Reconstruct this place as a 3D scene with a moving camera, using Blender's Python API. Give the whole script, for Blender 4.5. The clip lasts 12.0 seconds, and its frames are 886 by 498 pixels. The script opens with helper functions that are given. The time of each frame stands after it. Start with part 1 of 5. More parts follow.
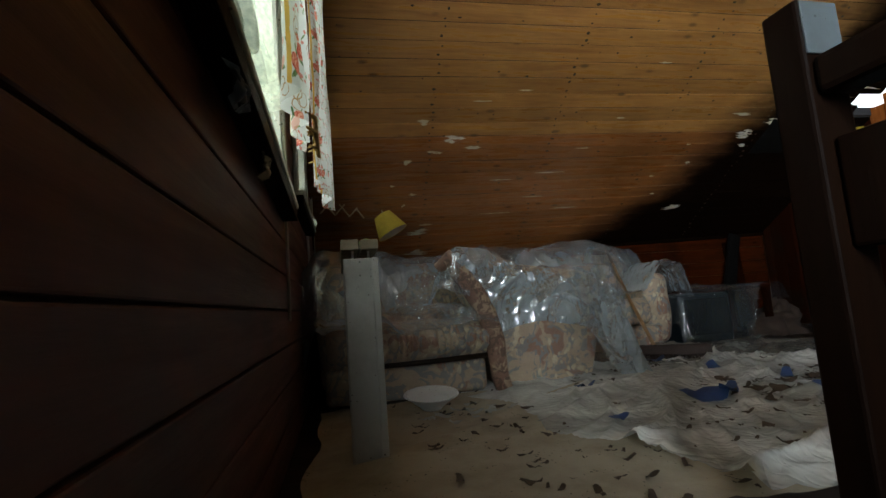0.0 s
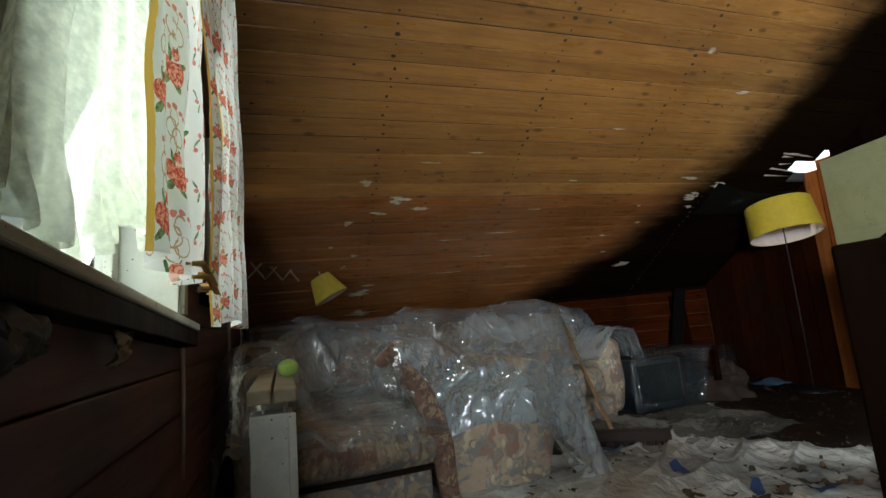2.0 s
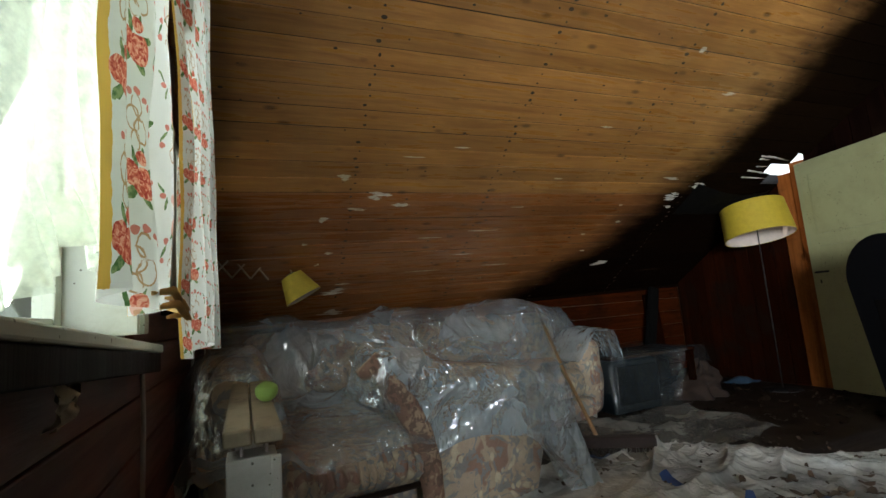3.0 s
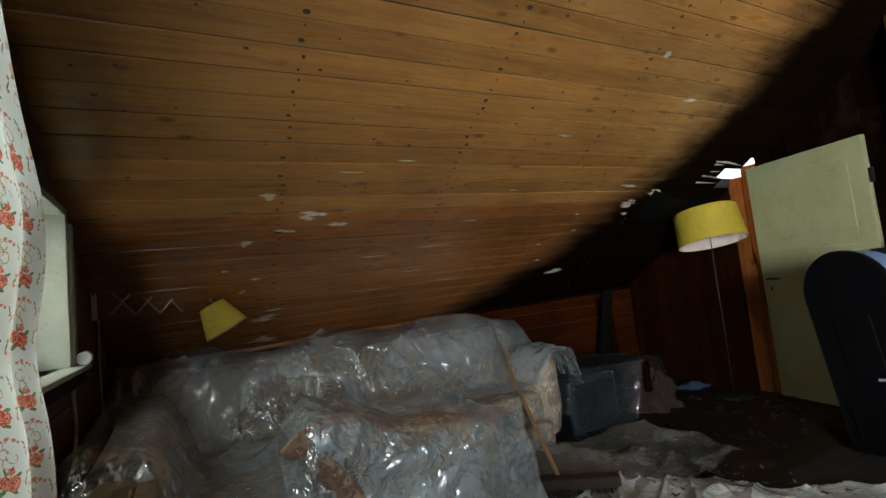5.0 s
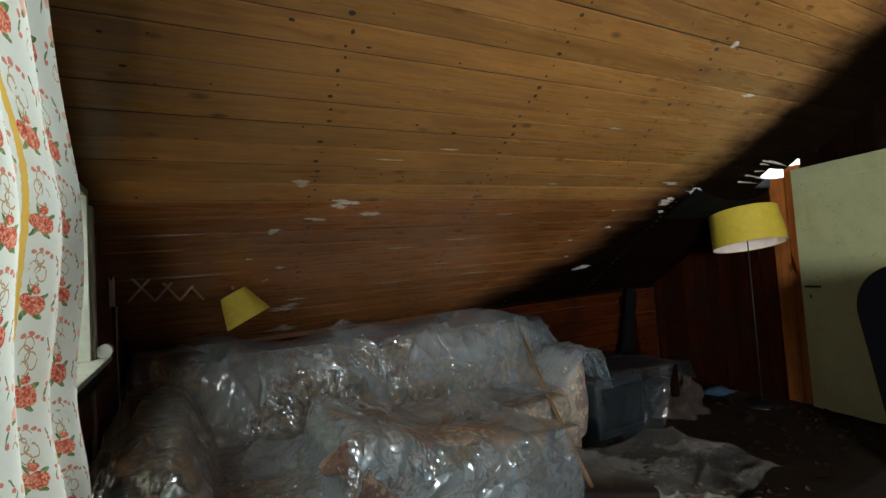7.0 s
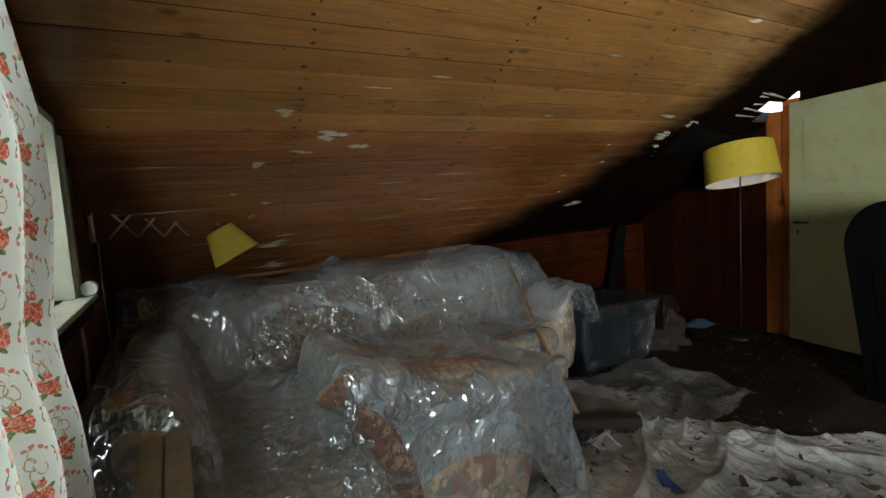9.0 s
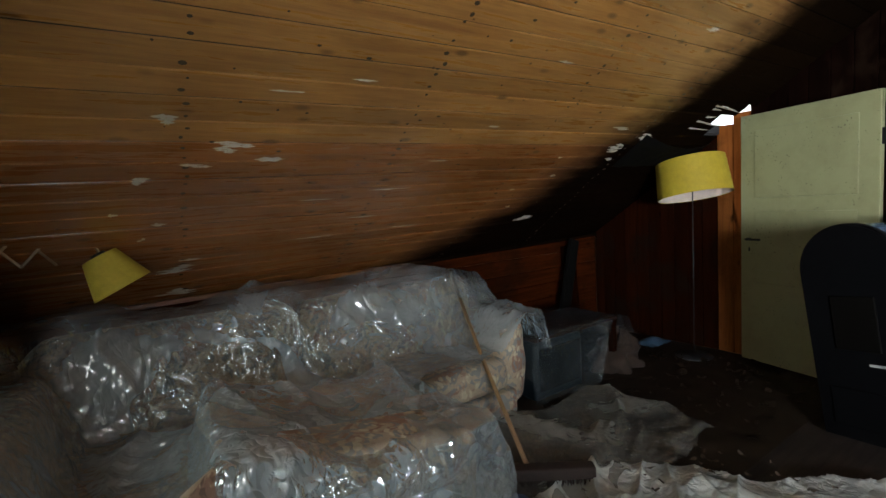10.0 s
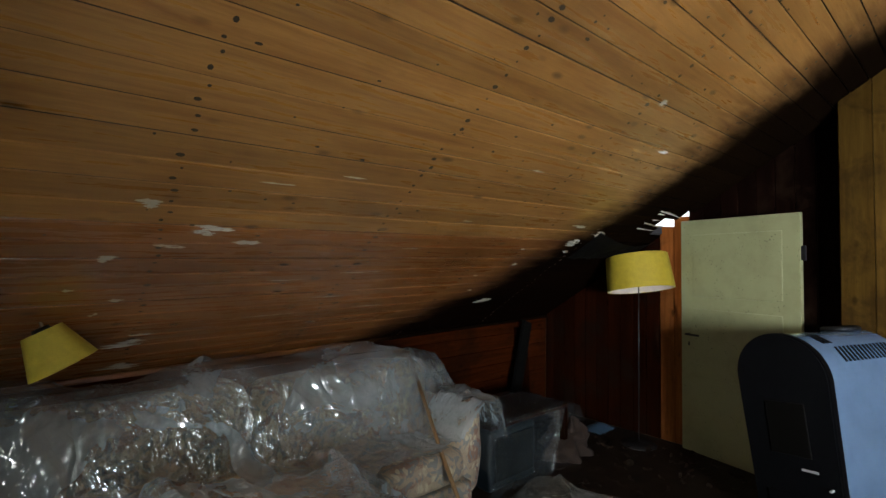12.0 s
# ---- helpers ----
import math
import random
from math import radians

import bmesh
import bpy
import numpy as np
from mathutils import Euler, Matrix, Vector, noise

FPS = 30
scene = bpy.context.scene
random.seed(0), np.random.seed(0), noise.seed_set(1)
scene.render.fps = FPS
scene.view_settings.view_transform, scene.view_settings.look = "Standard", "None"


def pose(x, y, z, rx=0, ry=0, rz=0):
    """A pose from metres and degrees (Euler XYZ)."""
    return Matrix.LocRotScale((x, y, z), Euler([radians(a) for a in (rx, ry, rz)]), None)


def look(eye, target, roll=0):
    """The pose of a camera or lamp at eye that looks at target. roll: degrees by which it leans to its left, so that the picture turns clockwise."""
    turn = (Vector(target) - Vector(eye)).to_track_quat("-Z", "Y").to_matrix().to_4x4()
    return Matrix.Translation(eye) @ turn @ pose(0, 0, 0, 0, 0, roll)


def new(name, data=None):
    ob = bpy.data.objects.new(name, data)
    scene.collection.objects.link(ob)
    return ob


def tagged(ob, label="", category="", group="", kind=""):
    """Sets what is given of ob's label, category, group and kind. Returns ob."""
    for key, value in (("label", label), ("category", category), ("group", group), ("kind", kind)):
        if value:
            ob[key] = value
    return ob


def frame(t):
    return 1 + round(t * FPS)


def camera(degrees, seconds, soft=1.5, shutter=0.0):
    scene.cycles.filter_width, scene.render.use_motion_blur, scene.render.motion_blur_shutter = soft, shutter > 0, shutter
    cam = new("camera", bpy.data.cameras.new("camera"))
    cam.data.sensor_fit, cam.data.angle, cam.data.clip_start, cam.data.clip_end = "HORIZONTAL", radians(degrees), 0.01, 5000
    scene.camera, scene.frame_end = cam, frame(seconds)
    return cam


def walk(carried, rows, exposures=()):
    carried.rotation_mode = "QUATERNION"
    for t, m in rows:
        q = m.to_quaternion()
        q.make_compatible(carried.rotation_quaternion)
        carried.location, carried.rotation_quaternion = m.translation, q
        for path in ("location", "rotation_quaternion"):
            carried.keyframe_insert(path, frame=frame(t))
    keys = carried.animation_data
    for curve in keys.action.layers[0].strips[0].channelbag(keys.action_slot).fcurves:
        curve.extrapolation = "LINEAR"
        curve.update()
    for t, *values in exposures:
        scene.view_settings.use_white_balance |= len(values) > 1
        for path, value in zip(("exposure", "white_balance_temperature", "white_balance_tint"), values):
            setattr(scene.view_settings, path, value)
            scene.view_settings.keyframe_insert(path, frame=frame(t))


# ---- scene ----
cam = camera(86.1, 12.0)
PATH = [
    (0, (0.191, 0.079, 0.465), (0.624, 2.017, 0.700), -4.4),
    (0.5, (0.203, 0.123, 0.557), (0.704, 2.041, 0.825), -3.4),
    (1, (0.217, 0.203, 0.602), (0.775, 2.095, 0.937), -3.7),
    (1.5, (0.269, 0.261, 0.760), (0.862, 2.139, 1.101), -4.4),
    (2, (0.287, 0.296, 0.814), (0.936, 2.162, 1.123), -4.8),
    (2.5, (0.281, 0.344, 0.822), (0.963, 2.204, 1.098), -5.0),
    (3, (0.245, 0.461, 0.899), (1.027, 2.284, 1.157), -4.6),
    (3.5, (0.258, 0.497, 0.989), (1.111, 2.289, 1.231), -4.0),
    (5.3, (0.421, 0.730, 1.187), (1.394, 2.470, 1.351), -6.3),
    (5.5, (0.401, 0.715, 1.196), (1.338, 2.474, 1.370), -6.2),
    (6, (0.408, 0.726, 1.218), (1.304, 2.507, 1.363), -5.7),
    (6.5, (0.361, 0.832, 1.212), (1.261, 2.612, 1.360), -5.4),
    (7, (0.327, 0.935, 1.265), (1.282, 2.690, 1.361), -3.7),
    (7.2, (0.316, 0.918, 1.303), (1.274, 2.671, 1.396), -3.2),
    (9, (0.330, 0.991, 1.259), (1.313, 2.724, 1.087), -3.7),
    (9.5, (0.444, 1.123, 1.268), (1.450, 2.838, 1.058), -4.1),
    (10, (0.616, 1.209, 1.351), (1.748, 2.847, 1.175), -3.4),
    (10.5, (0.668, 1.222, 1.483), (1.972, 2.734, 1.376), -1.2),
    (11, (0.613, 1.251, 1.507), (2.001, 2.691, 1.497), -0.1),
    (11.5, (0.523, 1.272, 1.494), (1.901, 2.721, 1.519), 0.6),
    (12, (0.486, 1.262, 1.512), (1.811, 2.757, 1.580), 0.6),
]
walk(cam, [(t, look(eye, target, roll)) for t, eye, target, roll in PATH], [(0.0, -0.45), (1.2, -0.35), (3.0, -0.2), (12.0, -0.2)])

# ---- light ----
world = bpy.data.worlds.new("sky")
scene.world = world
world.use_nodes = True
wn = world.node_tree.nodes
sky = wn.new("ShaderNodeTexSky")
sky.sky_type = "NISHITA"
sky.sun_disc = False
sky.sun_elevation, sky.sun_rotation = radians(68), radians(-88)
wn["Background"].inputs["Strength"].default_value = 0.15
world.node_tree.links.new(sky.outputs["Color"], wn["Background"].inputs["Color"])

sun = new("sun", bpy.data.lights.new("sun", "SUN"))
sun.data.energy, sun.data.angle, sun.data.color = 5.0, radians(2), (1.0, 0.94, 0.85)
sun.matrix_world = look((3.24, 2.92, 5.0), (4.6, 2.98, 1.6))


def window_light(name, place, aim, width, height, watts, colour):
    ob = new(name, bpy.data.lights.new(name, "AREA"))
    ob.data.shape, ob.data.size, ob.data.size_y = "RECTANGLE", width, height
    ob.data.energy, ob.data.color = watts, colour
    ob.matrix_world = look(place, aim)
    return ob


w1 = window_light("daylight_w1", (-0.55, 1.2, 1.65), (1.9, 2.1, 0.7), 1.1, 1.4, 37, (0.9, 1.0, 0.97))
window_light("daylight_w2", (-0.5, 2.7, 1.5), (1.8, 3.1, 0.7), 1.1, 0.9, 26, (0.95, 1.0, 0.93))
w1.data.spread = radians(150)
w3 = window_light("daylight_w3", (-0.24, -1.6, 1.35), (3.7, 2.4, 1.95), 1.2, 1.0, 182, (0.82, 0.92, 1.0))
w3.data.spread = radians(96)

# ---- materials ----
def mat(name):
    m = bpy.data.materials.new(name)
    m.use_nodes = True
    nt = m.node_tree
    return m, nt, nt.nodes["Principled BSDF"]


def node(nt, kind, **values):
    n = nt.nodes.new("ShaderNode" + kind)
    for key, value in values.items():
        n.inputs[key].default_value = value
    return n


def coords(nt, scale=(1, 1, 1), rotation=(0, 0, 0)):
    tc = nt.nodes.new("ShaderNodeTexCoord")
    mp = nt.nodes.new("ShaderNodeMapping")
    mp.inputs["Scale"].default_value = scale
    mp.inputs["Rotation"].default_value = rotation
    nt.links.new(tc.outputs["Object"], mp.inputs["Vector"])
    return mp.outputs["Vector"]


def noise_tex(nt, vec, scale, detail=5, rough=0.6, distort=0.0):
    n = nt.nodes.new("ShaderNodeTexNoise")
    n.inputs["Scale"].default_value, n.inputs["Detail"].default_value = scale, detail
    n.inputs["Roughness"].default_value, n.inputs["Distortion"].default_value = rough, distort
    nt.links.new(vec, n.inputs["Vector"])
    return n.outputs["Fac"]


def ramp(nt, fac, *stops):
    r = nt.nodes.new("ShaderNodeValToRGB")
    while len(r.color_ramp.elements) < len(stops):
        r.color_ramp.elements.new(0.5)
    for el, (at, colour) in zip(r.color_ramp.elements, stops):
        el.position = at
        el.color = (*colour, 1) if len(colour) == 3 else colour
    nt.links.new(fac, r.inputs["Fac"])
    return r.outputs["Color"]


def grey(v):
    return (v, v, v)


def mix(nt, fac, a, b, blend="MIX"):
    n = nt.nodes.new("ShaderNodeMix")
    n.data_type, n.blend_type = "RGBA", blend
    for sock, value in ((n.inputs[0], fac), (n.inputs[6], a), (n.inputs[7], b)):
        if isinstance(value, (int, float)):
            sock.default_value = value
        elif isinstance(value, tuple):
            sock.default_value = (*value, 1)
        else:
            nt.links.new(value, sock)
    return n.outputs[2]


def bump(nt, bsdf, height, strength=0.3, distance=0.01):
    b = nt.nodes.new("ShaderNodeBump")
    b.inputs["Strength"].default_value, b.inputs["Distance"].default_value = strength, distance
    nt.links.new(height, b.inputs["Height"])
    nt.links.new(b.outputs["Normal"], bsdf.inputs["Normal"])


def math_node(nt, op, a, b=0.0, clamp=False):
    n = nt.nodes.new("ShaderNodeMath")
    n.operation, n.use_clamp = op, clamp
    for sock, value in zip(n.inputs, (a, b)):
        if isinstance(value, (int, float)):
            sock.default_value = value
        else:
            nt.links.new(value, sock)
    return n.outputs[0]


def wood(name, light, dark, along="x", rough=0.42, knots=True, vary=0.25, gable_dark=False, grain=1.0, stain=0.0, matt=False):
    """Boards with grain along one axis; every board differs a little."""
    m, nt, p = mat(name)
    s = {"x": (0.6, 9, 9), "y": (9, 0.6, 9), "z": (9, 9, 0.6)}[along]
    geo = nt.nodes.new("ShaderNodeNewGeometry")
    info = nt.nodes.new("ShaderNodeObjectInfo")
    rnd = math_node(nt, "FRACT", math_node(nt, "ADD", geo.outputs["Random Per Island"], info.outputs["Random"]))
    vec = coords(nt, s)
    off = nt.nodes.new("ShaderNodeVectorMath")
    off.operation = "ADD"
    comb = nt.nodes.new("ShaderNodeCombineXYZ")
    for i in range(3):
        nt.links.new(math_node(nt, "MULTIPLY", rnd, 37.0 + 11 * i), comb.inputs[i])
    nt.links.new(vec, off.inputs[0])
    nt.links.new(comb.outputs[0], off.inputs[1])
    v = off.outputs[0]
    g = noise_tex(nt, v, 3.2 * grain, 8, 0.62, 0.35)
    fine = noise_tex(nt, v, 14 * grain, 4, 0.7)
    col = ramp(nt, g, (0.28, dark), (0.52, tuple((a + b) / 2 for a, b in zip(light, dark))), (0.75, light))
    col = mix(nt, math_node(nt, "MULTIPLY", fine, 0.45), col, dark, "MULTIPLY")
    shade = ramp(nt, rnd, (0.0, grey(1 - vary)), (1.0, grey(1.0)))
    col = mix(nt, 1.0, col, shade, "MULTIPLY")
    if knots:
        vo = nt.nodes.new("ShaderNodeTexVoronoi")
        vo.inputs["Scale"].default_value = 1.0
        vo.inputs["Randomness"].default_value = 1.0
        ks = {"x": (4.0, 9, 9), "y": (9, 4.0, 9), "z": (9, 9, 4.0)}[along]
        nt.links.new(coords(nt, ks), vo.inputs["Vector"])
        k = ramp(nt, vo.outputs["Distance"], (0.07, grey(1)), (0.17, grey(0)))
        col = mix(nt, math_node(nt, "MULTIPLY", k, 0.85), col, tuple(c * 0.25 for c in dark))
    big = noise_tex(nt, coords(nt), 1.3, 4, 0.6)
    col = mix(nt, math_node(nt, "MULTIPLY", ramp(nt, big, (0.42, grey(0)), (0.68, grey(1))), 0.62), col, tuple(c * 0.5 for c in dark))
    if stain:
        patch = noise_tex(nt, coords(nt, (1, 1, 1)), 2.6, 6, 0.7, 0.4)
        col = mix(nt, math_node(nt, "MULTIPLY", ramp(nt, patch, (0.5, grey(0)), (0.62, grey(1))), stain), col, (0.01, 0.005, 0.003))
    if gable_dark:
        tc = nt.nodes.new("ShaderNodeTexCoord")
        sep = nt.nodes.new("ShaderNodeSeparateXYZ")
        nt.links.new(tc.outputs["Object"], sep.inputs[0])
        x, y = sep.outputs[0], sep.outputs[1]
        # near-black towards the far gable, wider down towards the eaves
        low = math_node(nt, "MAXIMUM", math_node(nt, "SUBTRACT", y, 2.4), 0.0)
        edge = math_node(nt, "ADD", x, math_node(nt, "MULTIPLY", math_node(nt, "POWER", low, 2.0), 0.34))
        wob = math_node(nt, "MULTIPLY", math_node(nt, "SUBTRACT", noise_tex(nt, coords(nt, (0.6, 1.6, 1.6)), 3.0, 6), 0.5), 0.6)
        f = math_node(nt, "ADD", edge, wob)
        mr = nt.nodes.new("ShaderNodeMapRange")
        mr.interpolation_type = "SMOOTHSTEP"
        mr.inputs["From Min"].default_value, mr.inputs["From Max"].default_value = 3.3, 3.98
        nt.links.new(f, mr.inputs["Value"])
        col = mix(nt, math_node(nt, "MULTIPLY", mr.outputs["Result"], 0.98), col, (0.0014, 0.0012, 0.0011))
    nt.links.new(col, p.inputs["Base Color"])
    gl = ramp(nt, g, (0.2, grey(rough + 0.15)), (0.8, grey(rough - 0.08)))
    if gable_dark:
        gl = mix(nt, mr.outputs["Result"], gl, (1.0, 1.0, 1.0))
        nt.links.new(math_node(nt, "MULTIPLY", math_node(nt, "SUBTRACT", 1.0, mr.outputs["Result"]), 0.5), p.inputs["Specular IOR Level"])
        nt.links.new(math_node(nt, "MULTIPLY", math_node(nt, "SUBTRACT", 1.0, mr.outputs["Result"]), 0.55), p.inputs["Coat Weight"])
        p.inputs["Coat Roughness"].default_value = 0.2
    elif matt:
        p.inputs["Specular IOR Level"].default_value = 0.0
    nt.links.new(gl, p.inputs["Roughness"])
    bump(nt, p, fine, 0.22, 0.004)
    return m


def painted(name, colour, dirt, rough=0.5, amount=0.5, scale=6.0, specks=True):
    m, nt, p = mat(name)
    v = coords(nt)
    a = noise_tex(nt, v, scale, 8, 0.7)
    col = mix(nt, math_node(nt, "MULTIPLY", ramp(nt, a, (0.45, grey(0)), (0.75, grey(1))), amount), colour, dirt)
    if specks:
        vo = nt.nodes.new("ShaderNodeTexVoronoi")
        vo.inputs["Scale"].default_value = 55
        nt.links.new(v, vo.inputs["Vector"])
        thr = noise_tex(nt, v, 9, 3)
        s = math_node(nt, "LESS_THAN", vo.outputs["Distance"], math_node(nt, "MULTIPLY", math_node(nt, "SUBTRACT", thr, 0.42), 0.9))
        col = mix(nt, math_node(nt, "MULTIPLY", s, 0.8), col, tuple(c * 0.25 for c in dirt))
    nt.links.new(col, p.inputs["Base Color"])
    p.inputs["Roughness"].default_value = rough
    bump(nt, p, a, 0.15, 0.003)
    return m


def plain(name, colour, rough=0.6, metal=0.0, var=0.25, scale=20.0, bumpy=0.1):
    m, nt, p = mat(name)
    a = noise_tex(nt, coords(nt), scale, 6, 0.65)
    col = mix(nt, 1.0, colour, ramp(nt, a, (0.3, grey(1 - var)), (0.7, grey(1.0))), "MULTIPLY")
    nt.links.new(col, p.inputs["Base Color"])
    p.inputs["Roughness"].default_value, p.inputs["Metallic"].default_value = rough, metal
    if bumpy:
        bump(nt, p, a, bumpy, 0.003)
    return m


def film(name, milk, tint, rough=0.1, scale=9.0, gloss=0.09):
    """Thin polythene: part clear, part milky, broad folds, and patches of fine crinkles that glint."""
    m, nt, p = mat(name)
    out = nt.nodes["Material Output"]
    v = coords(nt, (1.4, 1.4, 0.7), (0.2, -0.3, 0.0))
    world_v = coords(nt)
    n1 = noise_tex(nt, v, scale * 0.6, 2, 0.4, 1.2)
    n2 = noise_tex(nt, v, scale * 2.5, 1, 0.4, 0.8)
    fold = math_node(nt, "ABSOLUTE", math_node(nt, "SUBTRACT", n1, 0.5))
    fine = math_node(nt, "ABSOLUTE", math_node(nt, "SUBTRACT", n2, 0.5))
    patch = ramp(nt, noise_tex(nt, world_v, 2.7, 2, 0.5, 0.4), (0.42, grey(0.2)), (0.6, grey(0.7)))
    h = math_node(nt, "ADD", math_node(nt, "MULTIPLY", fold, 1.0), math_node(nt, "MULTIPLY", fine, patch))
    b = nt.nodes.new("ShaderNodeBump")
    b.inputs["Strength"].default_value, b.inputs["Distance"].default_value = 1.0, 0.06
    nt.links.new(h, b.inputs["Height"])
    clear = nt.nodes.new("ShaderNodeBsdfTransparent")
    clear.inputs["Color"].default_value = (0.88, 0.91, 0.91, 1)
    soft = nt.nodes.new("ShaderNodeBsdfDiffuse")
    soft.inputs["Color"].default_value = (*tint, 1)
    nt.links.new(b.outputs["Normal"], soft.inputs["Normal"])
    through_ = nt.nodes.new("ShaderNodeBsdfTranslucent")
    through_.inputs["Color"].default_value = (*tint, 1)
    cloud = nt.nodes.new("ShaderNodeMixShader")
    cloud.inputs[0].default_value = 0.4
    nt.links.new(soft.outputs[0], cloud.inputs[1])
    nt.links.new(through_.outputs[0], cloud.inputs[2])
    base = nt.nodes.new("ShaderNodeMixShader")
    dust = noise_tex(nt, world_v, 2.2, 4, 0.6, 0.8)
    nt.links.new(ramp(nt, dust, (0.36, grey(milk * 0.4)), (0.64, grey(min(1.0, milk * 1.5)))), base.inputs[0])
    nt.links.new(clear.outputs[0], base.inputs[1])
    nt.links.new(cloud.outputs[0], base.inputs[2])
    shine = nt.nodes.new("ShaderNodeBsdfGlossy")
    shine.inputs["Roughness"].default_value = rough
    nt.links.new(b.outputs["Normal"], shine.inputs["Normal"])
    top = nt.nodes.new("ShaderNodeMixShader")
    lw = nt.nodes.new("ShaderNodeLayerWeight")
    lw.inputs["Blend"].default_value = 0.35
    nt.links.new(b.outputs["Normal"], lw.inputs["Normal"])
    nt.links.new(math_node(nt, "ADD", math_node(nt, "MULTIPLY", lw.outputs["Fresnel"], 0.16), gloss, True), top.inputs[0])
    nt.links.new(base.outputs[0], top.inputs[1])
    nt.links.new(shine.outputs[0], top.inputs[2])
    nt.links.new(top.outputs[0], out.inputs["Surface"])
    return m


def floral(name, base, tones, scale=7.0, rough=0.85, petals=None):
    """Faded flower print: petals and leaves in soft blotches."""
    m, nt, p = mat(name)
    v = coords(nt)
    wob = nt.nodes.new("ShaderNodeTexNoise")
    wob.inputs["Scale"].default_value = scale * 1.6
    nt.links.new(v, wob.inputs["Vector"])
    add = nt.nodes.new("ShaderNodeVectorMath")
    add.operation = "MULTIPLY_ADD"
    add.inputs[1].default_value = (0.12, 0.12, 0.12)
    nt.links.new(wob.outputs["Color"], add.inputs[0])
    nt.links.new(v, add.inputs[2])
    col = None
    for i, tone in enumerate(tones):
        n = noise_tex(nt, add.outputs[0], scale * (1 + 0.35 * i), 3, 0.5, 0.6 + i)
        f = ramp(nt, n, (0.5, grey(0)), (0.56, grey(0.85)))
        col = mix(nt, f, col if col is not None else base, tone)
    if petals:
        vo = nt.nodes.new("ShaderNodeTexVoronoi")
        vo.inputs["Scale"].default_value, vo.inputs["Randomness"].default_value = 19.0, 0.9
        squash = nt.nodes.new("ShaderNodeMapping")
        squash.inputs["Scale"].default_value, squash.inputs["Rotation"].default_value = (1.5, 1.0, 0.75), (0.3, 0.5, 0.2)
        nt.links.new(add.outputs[0], squash.inputs["Vector"])
        nt.links.new(squash.outputs[0], vo.inputs["Vector"])
        inside = ramp(nt, vo.outputs["Distance"], (0.33, grey(1)), (0.4, grey(0)))
        spray = ramp(nt, noise_tex(nt, v, 6.5, 2), (0.5, grey(0)), (0.55, grey(1)))
        col = mix(nt, math_node(nt, "MULTIPLY", math_node(nt, "MULTIPLY", inside, spray), 0.85), col, petals)
    weave = noise_tex(nt, v, 220, 2)
    col = mix(nt, 0.25, col, ramp(nt, weave, (0.3, grey(0.5)), (0.7, grey(1))), "MULTIPLY")
    dirt = noise_tex(nt, v, 3, 6, 0.7)
    col = mix(nt, math_node(nt, "MULTIPLY", ramp(nt, dirt, (0.45, grey(0)), (0.75, grey(1))), 0.5), col, (0.08, 0.055, 0.035))
    nt.links.new(col, p.inputs["Base Color"])
    p.inputs["Roughness"].default_value = rough
    bump(nt, p, weave, 0.2, 0.002)
    return m


PINE = wood("pine_boards", (0.6, 0.305, 0.085), (0.29, 0.118, 0.028), "x", 0.27, vary=0.34, gable_dark=True)
PINE_RED = wood("red_stained_pine", (0.46, 0.185, 0.05), (0.22, 0.074, 0.018), "x", 0.25, vary=0.25, gable_dark=True)
PANEL = wood("dark_red_panelling", (0.19, 0.036, 0.009), (0.085, 0.015, 0.0045), "y", 0.45, knots=False, vary=0.3, stain=0.4)
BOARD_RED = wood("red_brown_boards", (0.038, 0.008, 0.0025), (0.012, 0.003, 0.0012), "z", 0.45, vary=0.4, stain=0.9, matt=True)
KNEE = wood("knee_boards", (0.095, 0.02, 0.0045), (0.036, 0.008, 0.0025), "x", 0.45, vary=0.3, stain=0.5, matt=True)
# Near-black copy of the gable boards, for those behind and beside the door
BOARD_NEARBLACK = wood("near_black_boards", (0.01, 0.0035, 0.0022), (0.004, 0.0017, 0.0012), "z", 0.5, vary=0.3, stain=0.9, matt=True)
# Gable boards by the roof gap, the sun's orange glow put into their colour
BOARD_SUNLIT = wood("sunlit_tone_boards", (0.34, 0.12, 0.03), (0.17, 0.05, 0.012), "z", 0.4, vary=0.2, stain=0.3, matt=True)
CASING = wood("pale_pine_planks", (0.14, 0.075, 0.016), (0.07, 0.034, 0.007), "z", 0.5, vary=0.3, stain=0.5, matt=True)
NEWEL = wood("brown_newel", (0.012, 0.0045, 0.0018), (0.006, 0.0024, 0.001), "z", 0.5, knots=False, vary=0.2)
BARE = wood("bare_splintered_wood", (0.78, 0.72, 0.62), (0.6, 0.52, 0.42), "x", 0.8, knots=False, vary=0.2, grain=2)
FLOORWOOD = wood("dirty_floor_boards", (0.06, 0.036, 0.02), (0.025, 0.014, 0.009), "x", 0.6, vary=0.3, stain=0.9)
CHAR = plain("charred_wood", (0.005, 0.0045, 0.004), 0.8, 0, 0.5, 25, 0.5)
WHITE = painted("old_white_paint", (0.43, 0.46, 0.38), (0.22, 0.18, 0.11), 0.5, 0.45)
POSTPAINT = painted("grey_white_post_paint", (0.5, 0.5, 0.43), (0.22, 0.18, 0.12), 0.55, 0.5)
DOORPAINT = painted("cream_door_paint", (0.27, 0.26, 0.13), (0.13, 0.11, 0.05), 0.42, 0.5, 3.0)
PLASTER = painted("dingy_plaster", (0.14, 0.1, 0.07), (0.06, 0.045, 0.03), 0.8, 0.6)
